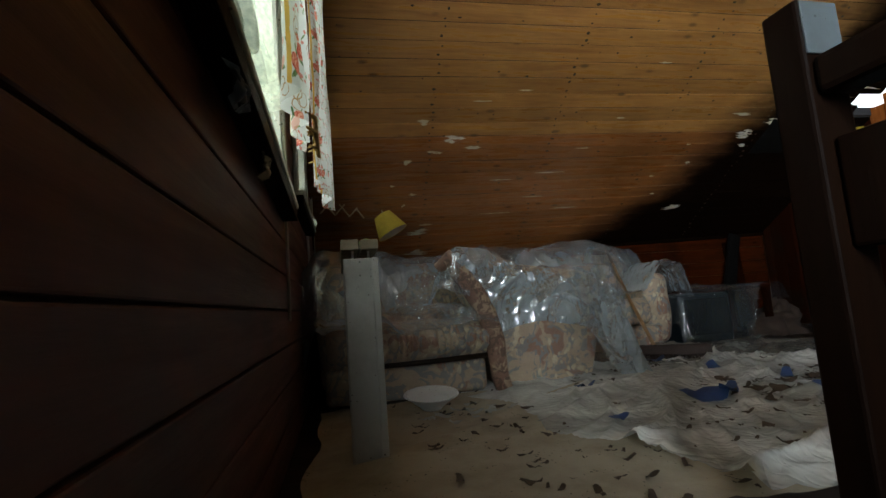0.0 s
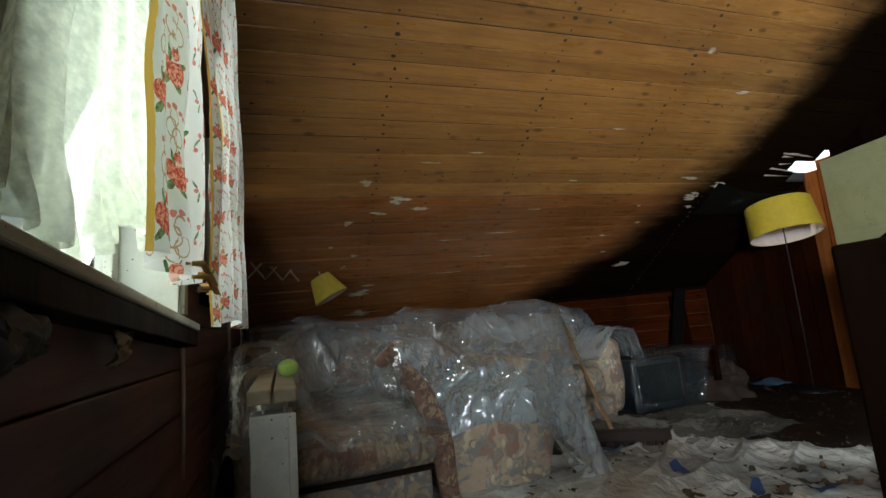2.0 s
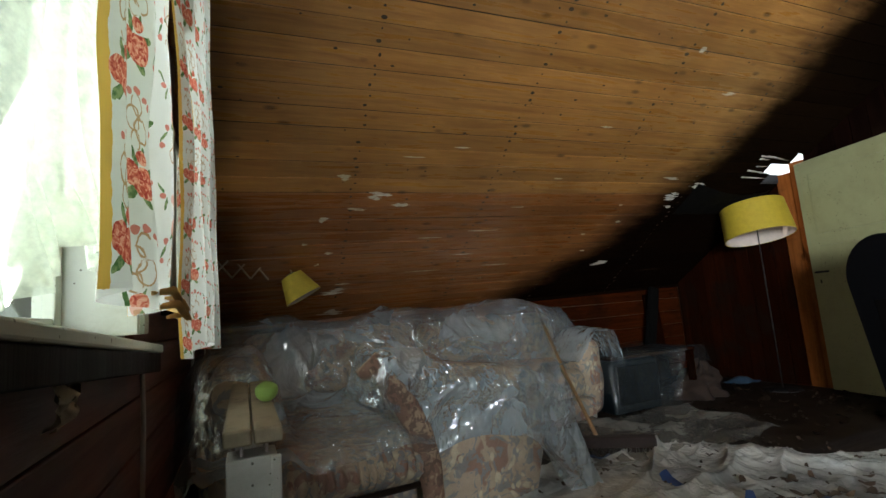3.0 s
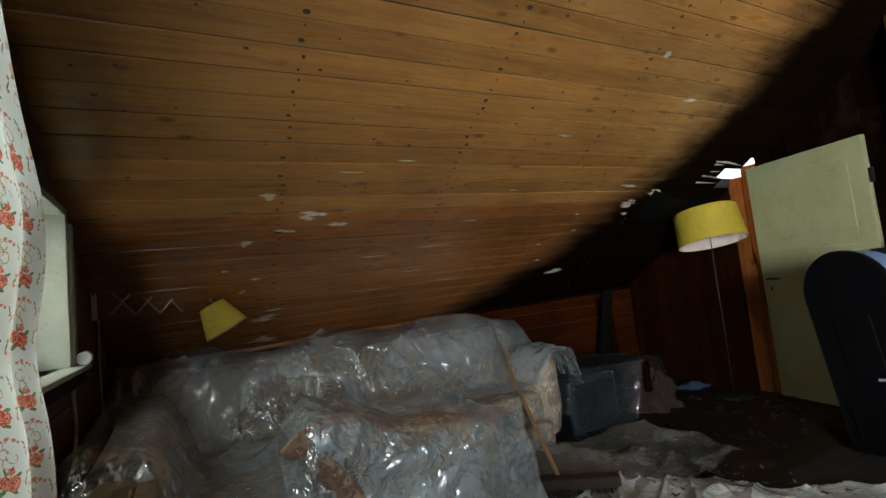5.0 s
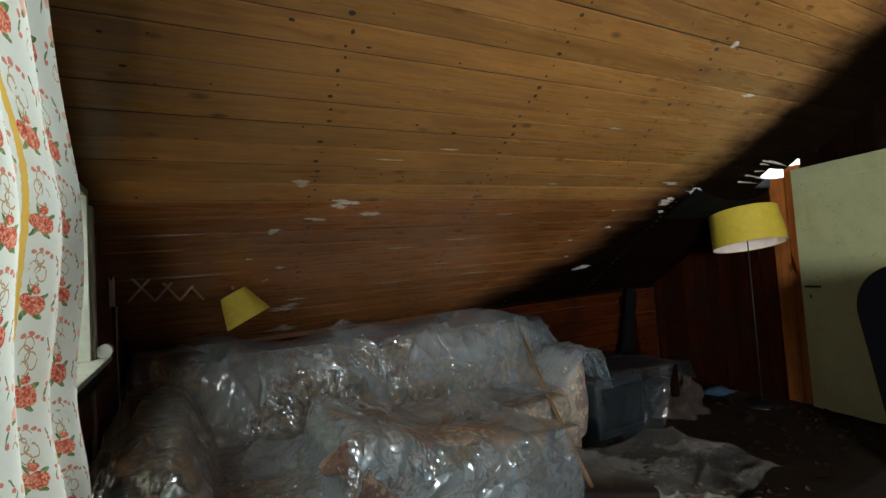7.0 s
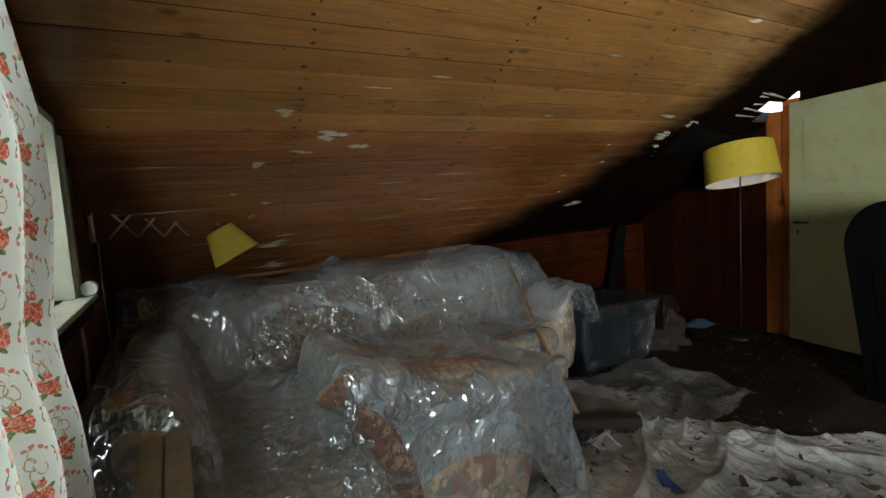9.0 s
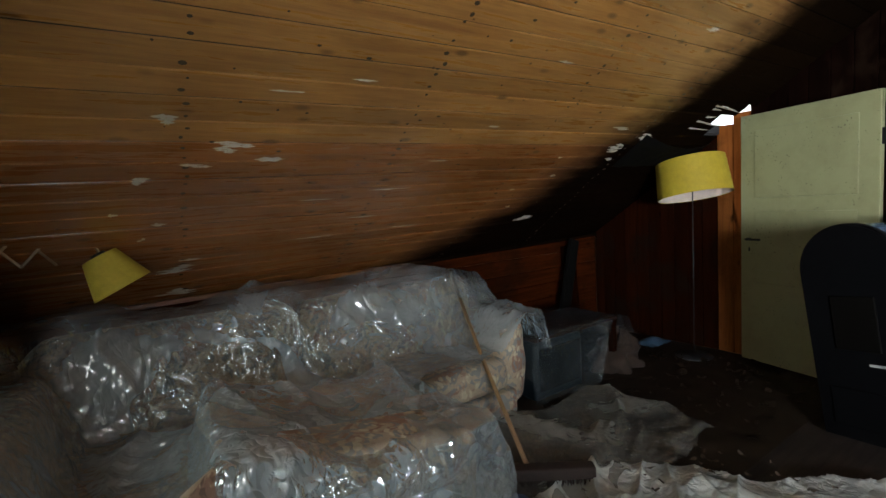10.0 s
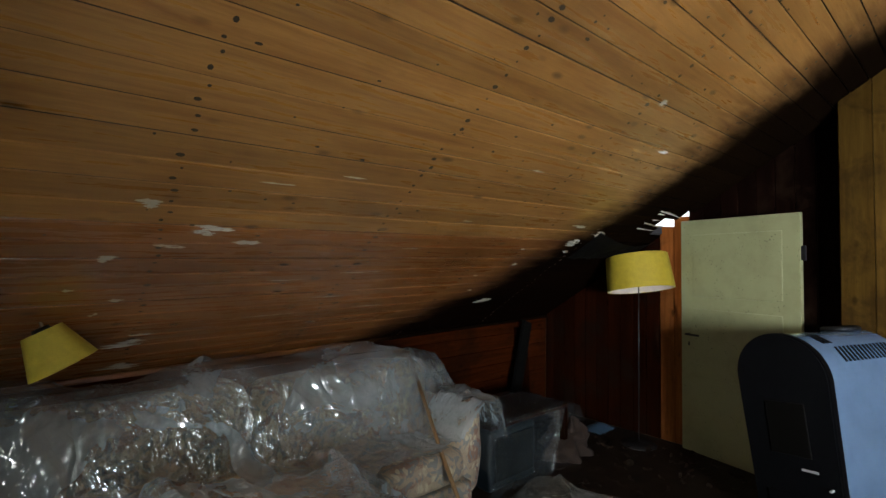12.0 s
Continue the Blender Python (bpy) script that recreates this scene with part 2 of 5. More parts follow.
GROOVE = wood("grimy_groove", (0.04, 0.017, 0.008), (0.02, 0.008, 0.004), "x", 0.8, knots=False, gable_dark=True)
# Grey shared by the newel's daylit face and the ragged strip under the sill
LIT_RAG_GREY = painted("lit_face_and_rag_grey", (0.07, 0.085, 0.09), (0.035, 0.035, 0.03), 0.6, 0.6, 9.0)
RAILTOP = painted("worn_rail_top", (0.26, 0.21, 0.13), (0.1, 0.07, 0.04), 0.7, 0.8, 9.0)
RUST = plain("rusty_nail", (0.03, 0.016, 0.009), 0.7, 0, 0.5, 60)
ROOFING = plain("roofing_felt", (0.03, 0.03, 0.03), 0.9)
SHADE_Y = plain("yellow_lampshade", (0.42, 0.295, 0.016), 0.75, 0, 0.2, 30)
SHADE_IN = plain("shade_lining", (0.6, 0.48, 0.4), 0.8, 0, 0.15)
IRON = plain("black_iron", (0.012, 0.012, 0.013), 0.5, 0.4, 0.4, 30)
BLACKEN = plain("black_enamel", (0.003, 0.003, 0.0035), 0.6, 0.0, 0.3, 20, 0.05)
TVBLACK = plain("blue_black_plastic", (0.006, 0.011, 0.014), 0.35, 0.0, 0.4, 8, 0.05)
STEEL = plain("grey_stove_enamel", (0.27, 0.41, 0.64), 0.25, 0.55, 0.18, 4, 0.05)
CHROME = plain("dull_chrome", (0.6, 0.58, 0.54), 0.3, 0.9, 0.3, 40)
FILM = film("clear_dust_sheet", 0.31, (0.82, 0.93, 0.98), 0.05, 6, 0.3)
FILM_MILKY = film("milky_dust_sheet", 0.42, (0.8, 0.94, 1.0), 0.05, 6, 0.33)
FILM_CLEAR = film("thin_clear_film", 0.05, (0.6, 0.7, 0.74), 0.06, 6, 0.085)
FILM_FLOOR = film("floor_film", 0.9, (0.9, 0.92, 0.86), 0.08, 6, 0.16)
FILM_BROWN = film("thin_floor_film", 0.3, (0.72, 0.7, 0.62), 0.08, 5, 0.15)
FLORAL = floral("faded_floral_upholstery", (0.44, 0.33, 0.23), ((0.27, 0.14, 0.1), (0.46, 0.36, 0.24), (0.22, 0.23, 0.22)), 5.0, petals=(0.6, 0.5, 0.33))
SHEETING = painted("dirty_white_sheeting", (0.52, 0.54, 0.5), (0.22, 0.17, 0.1), 0.26, 0.8, 3.0, specks=False)

def print_cotton(name):
    """White cotton with columns of roses, scrolls, sprigs and yellow stripes, laid by the cloth's own width and height."""
    m, nt, p = mat(name)
    uv = nt.nodes.new("ShaderNodeUVMap")
    vec = uv.outputs[0]
    wob = nt.nodes.new("ShaderNodeTexNoise")
    wob.inputs["Scale"].default_value = 45
    nt.links.new(vec, wob.inputs["Vector"])
    ma = nt.nodes.new("ShaderNodeVectorMath")
    ma.operation = "MULTIPLY_ADD"
    ma.inputs[1].default_value = (0.013, 0.013, 0.0)
    nt.links.new(wob.outputs["Color"], ma.inputs[0])
    nt.links.new(vec, ma.inputs[2])
    sep = nt.nodes.new("ShaderNodeSeparateXYZ")
    nt.links.new(ma.outputs[0], sep.inputs[0])
    wide, high = 0.2, 0.2
    fu = math_node(nt, "FLOORED_MODULO", sep.outputs[0], wide)
    column = math_node(nt, "FLOOR", math_node(nt, "DIVIDE", sep.outputs[0], wide))
    fv = math_node(nt, "FLOORED_MODULO", math_node(nt, "ADD", sep.outputs[1], math_node(nt, "MULTIPLY", column, 0.077)), high)
    cell = nt.nodes.new("ShaderNodeCombineXYZ")
    nt.links.new(fu, cell.inputs[0])
    nt.links.new(fv, cell.inputs[1])

    def oval(cx, cy, rx, ry, turn=0.0):
        sub = nt.nodes.new("ShaderNodeVectorMath")
        sub.operation = "SUBTRACT"
        sub.inputs[1].default_value = (cx * 0.8, cy, 0)
        nt.links.new(cell.outputs[0], sub.inputs[0])
        mp = nt.nodes.new("ShaderNodeMapping")
        mp.vector_type = "TEXTURE"
        mp.inputs["Rotation"].default_value = (0, 0, turn)
        mp.inputs["Scale"].default_value = (rx * 1.15, ry * 1.05, 1)
        nt.links.new(sub.outputs[0], mp.inputs["Vector"])
        ln = nt.nodes.new("ShaderNodeVectorMath")
        ln.operation = "LENGTH"
        nt.links.new(mp.outputs[0], ln.inputs[0])
        return ln.outputs["Value"]

    def filled(*a):
        return math_node(nt, "LESS_THAN", oval(*a), 1.0)

    def ring(cx, cy, r, w=0.11, turn=0.0):
        return math_node(nt, "LESS_THAN", math_node(nt, "ABSOLUTE", math_node(nt, "SUBTRACT", oval(cx, cy, r, r * 1.3, turn), 1.0)), w)

    def joined(*masks):
        out = masks[0]
        for k in masks[1:]:
            out = math_node(nt, "MAXIMUM", out, k)
        return out

    col = (0.7, 0.71, 0.67)
    # tan scrolls between the roses
    gate = ramp(nt, noise_tex(nt, vec, 34, 1), (0.42, grey(0)), (0.46, grey(1)))
    scroll = joined(ring(0.068, 0.146, 0.013), ring(0.093, 0.132, 0.014, 0.1, 0.6), ring(0.082, 0.168, 0.011), ring(0.072, 0.115, 0.01), ring(0.2, 0.03, 0.011), ring(0.214, 0.05, 0.01))
    col = mix(nt, math_node(nt, "MULTIPLY", math_node(nt, "MULTIPLY", scroll, gate), 0.85), col, (0.42, 0.22, 0.06))
    # leaves and stems
    leaves = joined(filled(0.05, 0.036, 0.016, 0.007, 0.7), filled(0.112, 0.074, 0.016, 0.006, 0.4), filled(0.062, 0.09, 0.013, 0.004, 1.9), filled(0.095, 0.03, 0.014, 0.006, -0.5), filled(0.088, 0.096, 0.012, 0.003, 1.3),
                    filled(0.163, 0.06, 0.012, 0.003, 0.9), filled(0.172, 0.14, 0.011, 0.0028, 1.2), filled(0.158, 0.17, 0.01, 0.003, 2.2), filled(0.205, 0.085, 0.011, 0.005, 0.4), filled(0.228, 0.12, 0.011, 0.004, 2.4))
    col = mix(nt, leaves, col, ramp(nt, noise_tex(nt, vec, 90, 2), (0.4, (0.07, 0.15, 0.05)), (0.6, (0.24, 0.32, 0.14))))
    # buds
    buds = joined(filled(0.16, 0.045, 0.006, 0.005), filled(0.172, 0.078, 0.006, 0.006), filled(0.165, 0.155, 0.006, 0.005), filled(0.06, 0.185, 0.007, 0.005), filled(0.085, 0.19, 0.007, 0.006), filled(0.11, 0.183, 0.007, 0.005), filled(0.128, 0.175, 0.005, 0.005), filled(0.23, 0.17, 0.007, 0.006))
    col = mix(nt, math_node(nt, "MULTIPLY", buds, 0.85), col, (0.6, 0.13, 0.08))
    # roses
    petal = ramp(nt, noise_tex(nt, vec, 95, 2, 0.5, 1.6), (0.36, (0.4, 0.04, 0.03)), (0.5, (0.64, 0.15, 0.09)), (0.64, (0.8, 0.42, 0.3)))
    roses = joined(filled(0.088, 0.055, 0.026, 0.022), filled(0.052, 0.064, 0.016, 0.019, 0.4), filled(0.084, 0.091, 0.012, 0.01))
    col = mix(nt, roses, col, petal)
    pale = joined(filled(0.215, 0.1, 0.016, 0.016), filled(0.206, 0.15, 0.01, 0.009))
    col = mix(nt, math_node(nt, "MULTIPLY", pale, 0.7), col, (0.7, 0.3, 0.2))
    # yellow stripes down the cloth
    col = mix(nt, math_node(nt, "MULTIPLY", math_node(nt, "MULTIPLY", math_node(nt, "LESS_THAN", fu, 0.024), math_node(nt, "LESS_THAN", math_node(nt, "FLOORED_MODULO", column, 2.0), 0.5)), 0.9), col, (0.72, 0.42, 0.03))
    dirt = noise_tex(nt, vec, 5, 6, 0.7)
    col = mix(nt, math_node(nt, "MULTIPLY", ramp(nt, dirt, (0.5, grey(0)), (0.8, grey(1))), 0.3), col, (0.4, 0.32, 0.18))
    nt.links.new(col, p.inputs["Base Color"])
    p.inputs["Roughness"].default_value = 0.85
    tr = nt.nodes.new("ShaderNodeBsdfTranslucent")
    nt.links.new(col, tr.inputs["Color"])
    ms = nt.nodes.new("ShaderNodeMixShader")
    ms.inputs[0].default_value = 0.4
    nt.links.new(p.outputs[0], ms.inputs[1])
    nt.links.new(tr.outputs[0], ms.inputs[2])
    nt.links.new(ms.outputs[0], nt.nodes["Material Output"].inputs["Surface"])
    bump(nt, p, noise_tex(nt, vec, 300, 2), 0.1, 0.001)
    return m


def net(name):
    """Dirty lace net: threads with open mesh between."""
    m, nt, p = mat(name)
    v = coords(nt)
    p.inputs["Roughness"].default_value = 0.9
    d = noise_tex(nt, v, 7, 6, 0.7)
    nt.links.new(ramp(nt, d, (0.3, (0.76, 0.8, 0.68)), (0.7, (0.6, 0.62, 0.48))), p.inputs["Base Color"])
    tr = nt.nodes.new("ShaderNodeBsdfTranslucent")
    tr.inputs["Color"].default_value = (0.72, 0.8, 0.66, 1)
    half = nt.nodes.new("ShaderNodeMixShader")
    half.inputs[0].default_value = 0.5
    nt.links.new(p.outputs[0], half.inputs[1])
    nt.links.new(tr.outputs[0], half.inputs[2])
    clear = nt.nodes.new("ShaderNodeBsdfTransparent")
    ms = nt.nodes.new("ShaderNodeMixShader")
    nt.links.new(ramp(nt, noise_tex(nt, v, 60, 3), (0.35, grey(0.5)), (0.65, grey(0.88))), ms.inputs[0])
    nt.links.new(clear.outputs[0], ms.inputs[1])
    nt.links.new(half.outputs[0], ms.inputs[2])
    nt.links.new(ms.outputs[0], nt.nodes["Material Output"].inputs["Surface"])
    return m


COTTON = print_cotton("rose_print_cotton")
NET = net("lace_net")
CLOTH = painted("dirty_beige_cloth", (0.4, 0.35, 0.25), (0.15, 0.11, 0.06), 0.85, 0.6, 4.0)
BLUE = plain("blue_scraps", (0.02, 0.06, 0.17), 0.6, 0, 0.4)
LEAF = plain("dry_leaf_litter", (0.07, 0.045, 0.025), 0.8, 0, 0.5)
FOAM = plain("yellowed_foam", (0.5, 0.36, 0.16), 0.9, 0, 0.3)
ENAMEL = painted("white_enamel", (0.7, 0.72, 0.7), (0.35, 0.3, 0.2), 0.3, 0.3)
BALLGREEN = plain("green_ball_rubber", (0.3, 0.48, 0.1), 0.6, 0, 0.2)
BROOMSTICK = plain("varnished_broomstick", (0.3, 0.17, 0.07), 0.45, 0, 0.3)
BRISTLE = plain("dark_bristles", (0.035, 0.018, 0.012), 0.8, 0, 0.5, 60)
BRASS = plain("tarnished_brass", (0.62, 0.48, 0.36), 0.4, 0.8, 0.3, 40)
CABLE = plain("grimy_white_cable", (0.45, 0.42, 0.36), 0.6, 0, 0.3)
SASH = plain("orange_curtain_tie", (0.6, 0.36, 0.1), 0.8, 0, 0.3)
PAPER = plain("crumpled_brown_paper", (0.09, 0.05, 0.025), 0.8, 0, 0.4)
BROWNCLOTH = plain("grubby_brown_cloth", (0.035, 0.017, 0.009), 0.9, 0, 0.5, 14, 0.4)
STICKER = plain("pale_maker_plate", (0.35, 0.35, 0.34), 0.5)
GLASSDARK = plain("smoked_stove_glass", (0.004, 0.0035, 0.003), 0.4, 0, 0.3, 5, 0.0)
CLOTH_BLUE = plain("faded_blue_plastic", (0.05, 0.09, 0.14), 0.5)
MUD = plain("wet_brown_carpet", (0.026, 0.016, 0.01), 0.5, 0, 0.7, 7, 0.6)
gm, gnt, gp = mat("window_glass")
gp.inputs["Transmission Weight"].default_value, gp.inputs["Roughness"].default_value = 1.0, 0.02
GLASS = gm
bm_, bnt, bp = mat("bright_overcast_distance")
em = bnt.nodes.new("ShaderNodeEmission")
bnt.links.new(ramp(bnt, noise_tex(bnt, coords(bnt), 0.8, 4), (0.35, (0.66, 0.92, 0.78)), (0.65, (0.86, 1.0, 0.93))), em.inputs["Color"])
em.inputs["Strength"].default_value = 0.56
bnt.links.new(em.outputs[0], bnt.nodes["Material Output"].inputs["Surface"])
DISTANCE = bm_
SKYGAP, snt, sp = mat("bright_sky_beyond_the_gap")
se = snt.nodes.new("ShaderNodeEmission")
se.inputs["Color"].default_value, se.inputs["Strength"].default_value = (0.88, 0.95, 1.0, 1), 2.4
snt.links.new(se.outputs[0], snt.nodes["Material Output"].inputs["Surface"])
SHADE_LIT = plain("bright_yellow_lampshade", (0.62, 0.46, 0.05), 0.75, 0, 0.2, 30)
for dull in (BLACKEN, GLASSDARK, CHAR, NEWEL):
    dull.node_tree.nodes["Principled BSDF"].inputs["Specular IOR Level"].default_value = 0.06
MUD.node_tree.nodes["Principled BSDF"].inputs["Specular IOR Level"].default_value = 0.16

# ---- building helpers ----
def mesh_of(name, bm, material):
    me = bpy.data.meshes.new(name)
    bm.normal_update()
    bm.to_mesh(me)
    bm.free()
    for m in material if isinstance(material, (list, tuple)) else [material]:
        me.materials.append(m)
    return me


def thing(name, bm, material, label="", category="", group="", kind=""):
    return tagged(new(name, mesh_of(name, bm, material)), label, category, group, kind)


def empty(name, place, label="", category="", group="", kind=""):
    ob = new(name)
    ob.empty_display_size = 0.05
    ob.location = place
    return tagged(ob, label, category, group, kind)


def origin_of(ob):
    p = Vector((0, 0, 0))
    while ob is not None:
        p += ob.location
        ob = ob.parent
    return p


def part(name, bm, material, parent, label=""):
    """A mesh in world places, hung under a thing or part."""
    base = origin_of(parent)
    bmesh.ops.translate(bm, verts=bm.verts, vec=-base)
    ob = new(name, mesh_of(name, bm, material))
    ob.parent = parent
    return tagged(ob, label)


def box(bm, x0, x1, y0, y1, z0, z1, bevel=0.0, m=None):
    made = bmesh.ops.create_cube(bm, size=1.0)["verts"]
    for v in made:
        v.co = Vector((x0 + (v.co.x + 0.5) * (x1 - x0), y0 + (v.co.y + 0.5) * (y1 - y0), z0 + (v.co.z + 0.5) * (z1 - z0)))
    if bevel:
        edges = list({e for v in made for e in v.link_edges})
        made = bmesh.ops.bevel(bm, geom=edges, offset=bevel, segments=2, affect="EDGES", profile=0.5)["verts"]
    if m is not None:
        bmesh.ops.transform(bm, matrix=m, verts=made)
    return made


def boxed(*a, **k):
    bm = bmesh.new()
    box(bm, *a, **k)
    return bm


def tube(bm, points, radius, sides=8):
    """A round bar along points."""
    rings = []
    pts = [Vector(p) for p in points]
    for i, p in enumerate(pts):
        d = (pts[min(i + 1, len(pts) - 1)] - pts[max(i - 1, 0)]).normalized()
        a = d.orthogonal().normalized() if i == 0 else (rings_dir - d * rings_dir.dot(d)).normalized()
        rings_dir = a
        b = d.cross(a)
        r = radius[i] if isinstance(radius, (list, tuple)) else radius
        rings.append([bm.verts.new(p + (a * math.cos(q) + b * math.sin(q)) * r) for q in (2 * math.pi * k / sides for k in range(sides))])
    for ra, rb in zip(rings, rings[1:]):
        for k in range(sides):
            f = bm.faces.new((ra[k], ra[(k + 1) % sides], rb[(k + 1) % sides], rb[k]))
            f.smooth = True
    bm.faces.new(rings[0][::-1])
    bm.faces.new(rings[-1])


def lathe(bm, profile, centre, sides=32, m=None):
    """Turns (radius, height) pairs round a vertical axis."""
    rings = []
    for r, z in profile:
        rings.append([bm.verts.new((r * math.cos(2 * math.pi * k / sides), r * math.sin(2 * math.pi * k / sides), z)) for k in range(sides)])
    for ra, rb in zip(rings, rings[1:]):
        for k in range(sides):
            bm.faces.new((ra[k], ra[(k + 1) % sides], rb[(k + 1) % sides], rb[k])).smooth = True
    mm = Matrix.Translation(centre) @ (m or Matrix.Identity(4))
    bmesh.ops.transform(bm, matrix=mm, verts=[v for ring in rings for v in ring])


def grid(bm, fn, nu, nv, skip=None):
    """A sheet: fn(u, v) gives the place for u, v from 0 to 1."""
    vs = [[bm.verts.new(fn(i / nu, j / nv)) for j in range(nv + 1)] for i in range(nu + 1)]
    for i in range(nu):
        for j in range(nv):
            if skip and skip((i + 0.5) / nu, (j + 0.5) / nv):
                continue
            bm.faces.new((vs[i][j], vs[i + 1][j], vs[i + 1][j + 1], vs[i][j + 1])).smooth = True
    return vs


def nz(x, y, z=0.0, s=1.0):
    return noise.noise(Vector((x * s, y * s, z * s)))


def ridge(x, y, z=0.0, s=1.0):
    """Sharp creases."""
    return 1 - 2 * abs(noise.noise(Vector((x * s, y * s, z * s))))


def smooth(a, b, v):
    t = min(1.0, max(0.0, (v - a) / (b - a)))
    return t * t * (3 - 2 * t)


def prism(bm, outline, y0, y1, axis="y"):
    """Extrudes an outline of (a, b) pairs between two places along an axis."""
    def at(p, d):
        return {"y": (p[0], d, p[1]), "x": (d, p[0], p[1]), "z": (p[0], p[1], d)}[axis]
    ra = [bm.verts.new(at(p, y0)) for p in outline]
    rb = [bm.verts.new(at(p, y1)) for p in outline]
    n = len(outline)
    for k in range(n):
        bm.faces.new((ra[k], ra[(k + 1) % n], rb[(k + 1) % n], rb[k]))
    bm.faces.new(ra[::-1])
    bm.faces.new(rb)
    bmesh.ops.recalc_face_normals(bm, faces=bm.faces)


# ---- the attic's shell ----
KNEE_Y, RIGHT_X, BACK_Y = 4.38, 4.75, -2.6
SLOPE = 0.65


def roof_z(x, y):
    """Underside of the roof boards: front slope, and back slope behind the ridge at y = 0."""
    return 3.74 + 0.02 * x - SLOPE * abs(y)


HOLE = (4.36, 2.865, 3.13)  # from this x to the gable, between these y

bm = bmesh.new()
pitch = 0.115 * math.cos(math.atan(SLOPE))
n_board = int((KNEE_Y + 0.02) / pitch)
rng = random.Random(3)
for i in range(n_board + 1):
    ya, yb = KNEE_Y + 0.02 - i * pitch, KNEE_Y + 0.02 - (i + 1) * pitch
    yb = max(yb, 0.0)
    if ya <= 0.005:
        break
    ends = [-0.02, RIGHT_X + 0.3]
    ym = (ya + yb) / 2
    if HOLE[1] < ym < HOLE[2]:
        ends[1] = 4.62 if ym < 2.95 else 4.4 if ym < 3.05 else 4.5
    dz = rng.uniform(-0.0015, 0.0015)
    red = 1 if ym > 3.22 else 0
    c = 0.0045
    prof = [(ya - 0.0006, c + 0.006), (ya - c, 0.0), (yb + c, 0.0), (yb + c - 0.0036, 0.003), (yb + 0.0006, c + 0.006)]
    cols = []
    nx = 10
    for k in range(nx + 1):
        x = ends[0] + (ends[1] - ends[0]) * k / nx
        cols.append([bm.verts.new((x, y, roof_z(x, y) + h + dz)) for y, h in prof])
    for a, b in zip(cols, cols[1:]):
        for j in range(4):
            f = bm.faces.new((a[j], a[j + 1], b[j + 1], b[j]))
            f.material_index = red if j in (1, 2) else 2
ceiling = thing("ceiling", bm, [PINE, PINE_RED, GROOVE], "sloping ceiling of varnished pine boards, near-black towards the far gable, peeling", "ceiling", kind="structure")

bm = bmesh.new()
def roof_slab(bm, x0, x1, ya, yb, t0=0.014, t1=0.08):
    vs = [bm.verts.new((x, y, roof_z(x, y) + t)) for t in (t0, t1) for x, y in ((x0, ya), (x1, ya), (x1, yb), (x0, yb))]
    for f in ((3, 2, 1, 0), (4, 5, 6, 7), (0, 1, 5, 4), (1, 2, 6, 5), (2, 3, 7, 6), (3, 0, 4, 7)):
        bm.faces.new([vs[k] for k in f])
# Slabs start at x = -1.0: unseen overhang added to keep sun off windows
roof_slab(bm, -1.0, HOLE[0] + 0.02, 0.0, KNEE_Y + 0.3)
roof_slab(bm, HOLE[0] + 0.02, RIGHT_X + 0.3, 0.0, HOLE[1])
roof_slab(bm, HOLE[0] + 0.02, RIGHT_X + 0.3, HOLE[2], KNEE_Y + 0.3)
roof_slab(bm, -1.0, RIGHT_X + 0.3, BACK_Y - 0.3, 0.0, 0.0)
thing("roof", bm, ROOFING, "dark roof covering with a broken gap at the gable", "roof", kind="structure")


def wall_with_holes(bm, a0, a1, b0, b1, t0, t1, holes, at):
    """A wall in the plane (a, b) with thickness t0 to t1 and rectangular openings."""
    aa = sorted({a0, a1, *(h[0] for h in holes), *(h[1] for h in holes)})
    bb = sorted({b0, b1, *(h[2] for h in holes), *(h[3] for h in holes)})
    for p, q in zip(aa, aa[1:]):
        for r, s in zip(bb, bb[1:]):
            if any(h[0] <= p and q <= h[1] and h[2] <= r and s <= h[3] for h in holes):
                continue
            lo, hi = at(p, r, t0), at(q, s, t1)
            box(bm, min(lo[0], hi[0]), max(lo[0], hi[0]), min(lo[1], hi[1]), max(lo[1], hi[1]), min(lo[2], hi[2]), max(lo[2], hi[2]))


W1 = (0.87, 1.83, 0.9, 1.95)
W2 = (2.45, 3.12, 1.02, 1.66)
W0 = (-2.25, -0.95, 0.85, 1.9)
bm = bmesh.new()
wall_with_holes(bm, BACK_Y - 0.1, KNEE_Y + 0.1, -1.6, 3.9, -0.2, -0.022, [W1, W2, W0], lambda a, b, t: (t, a, b))
wall_left = thing("wall_left", bm, PLASTER, "gable wall lined with dark red-brown boards", "wall", kind="structure")

bm = bmesh.new()
box(bm, -0.2, RIGHT_X + 0.25, KNEE_Y + 0.022, KNEE_Y + 0.12, -0.1, 1.05)
thing("wall_knee", bm, PLASTER, "low knee wall under the eaves, lined with boards", "wall", kind="structure")
bm = bmesh.new()
prism(bm, [(BACK_Y - 0.1, -1.6), (KNEE_Y + 0.12, -1.6), (KNEE_Y + 0.12, roof_z(RIGHT_X, KNEE_Y + 0.12)), (0.0, roof_z(RIGHT_X, 0.0)), (BACK_Y - 0.1, roof_z(RIGHT_X, BACK_Y - 0.1))], RIGHT_X + 0.022, RIGHT_X + 0.2, "x")
wall_right = thing("wall_right", bm, PLASTER, "far gable wall lined with red-brown upright boards", "wall", kind="structure")
bm = bmesh.new()
box(bm, -0.2, RIGHT_X + 0.2, BACK_Y - 0.15, BACK_Y, -1.6, 2.04)
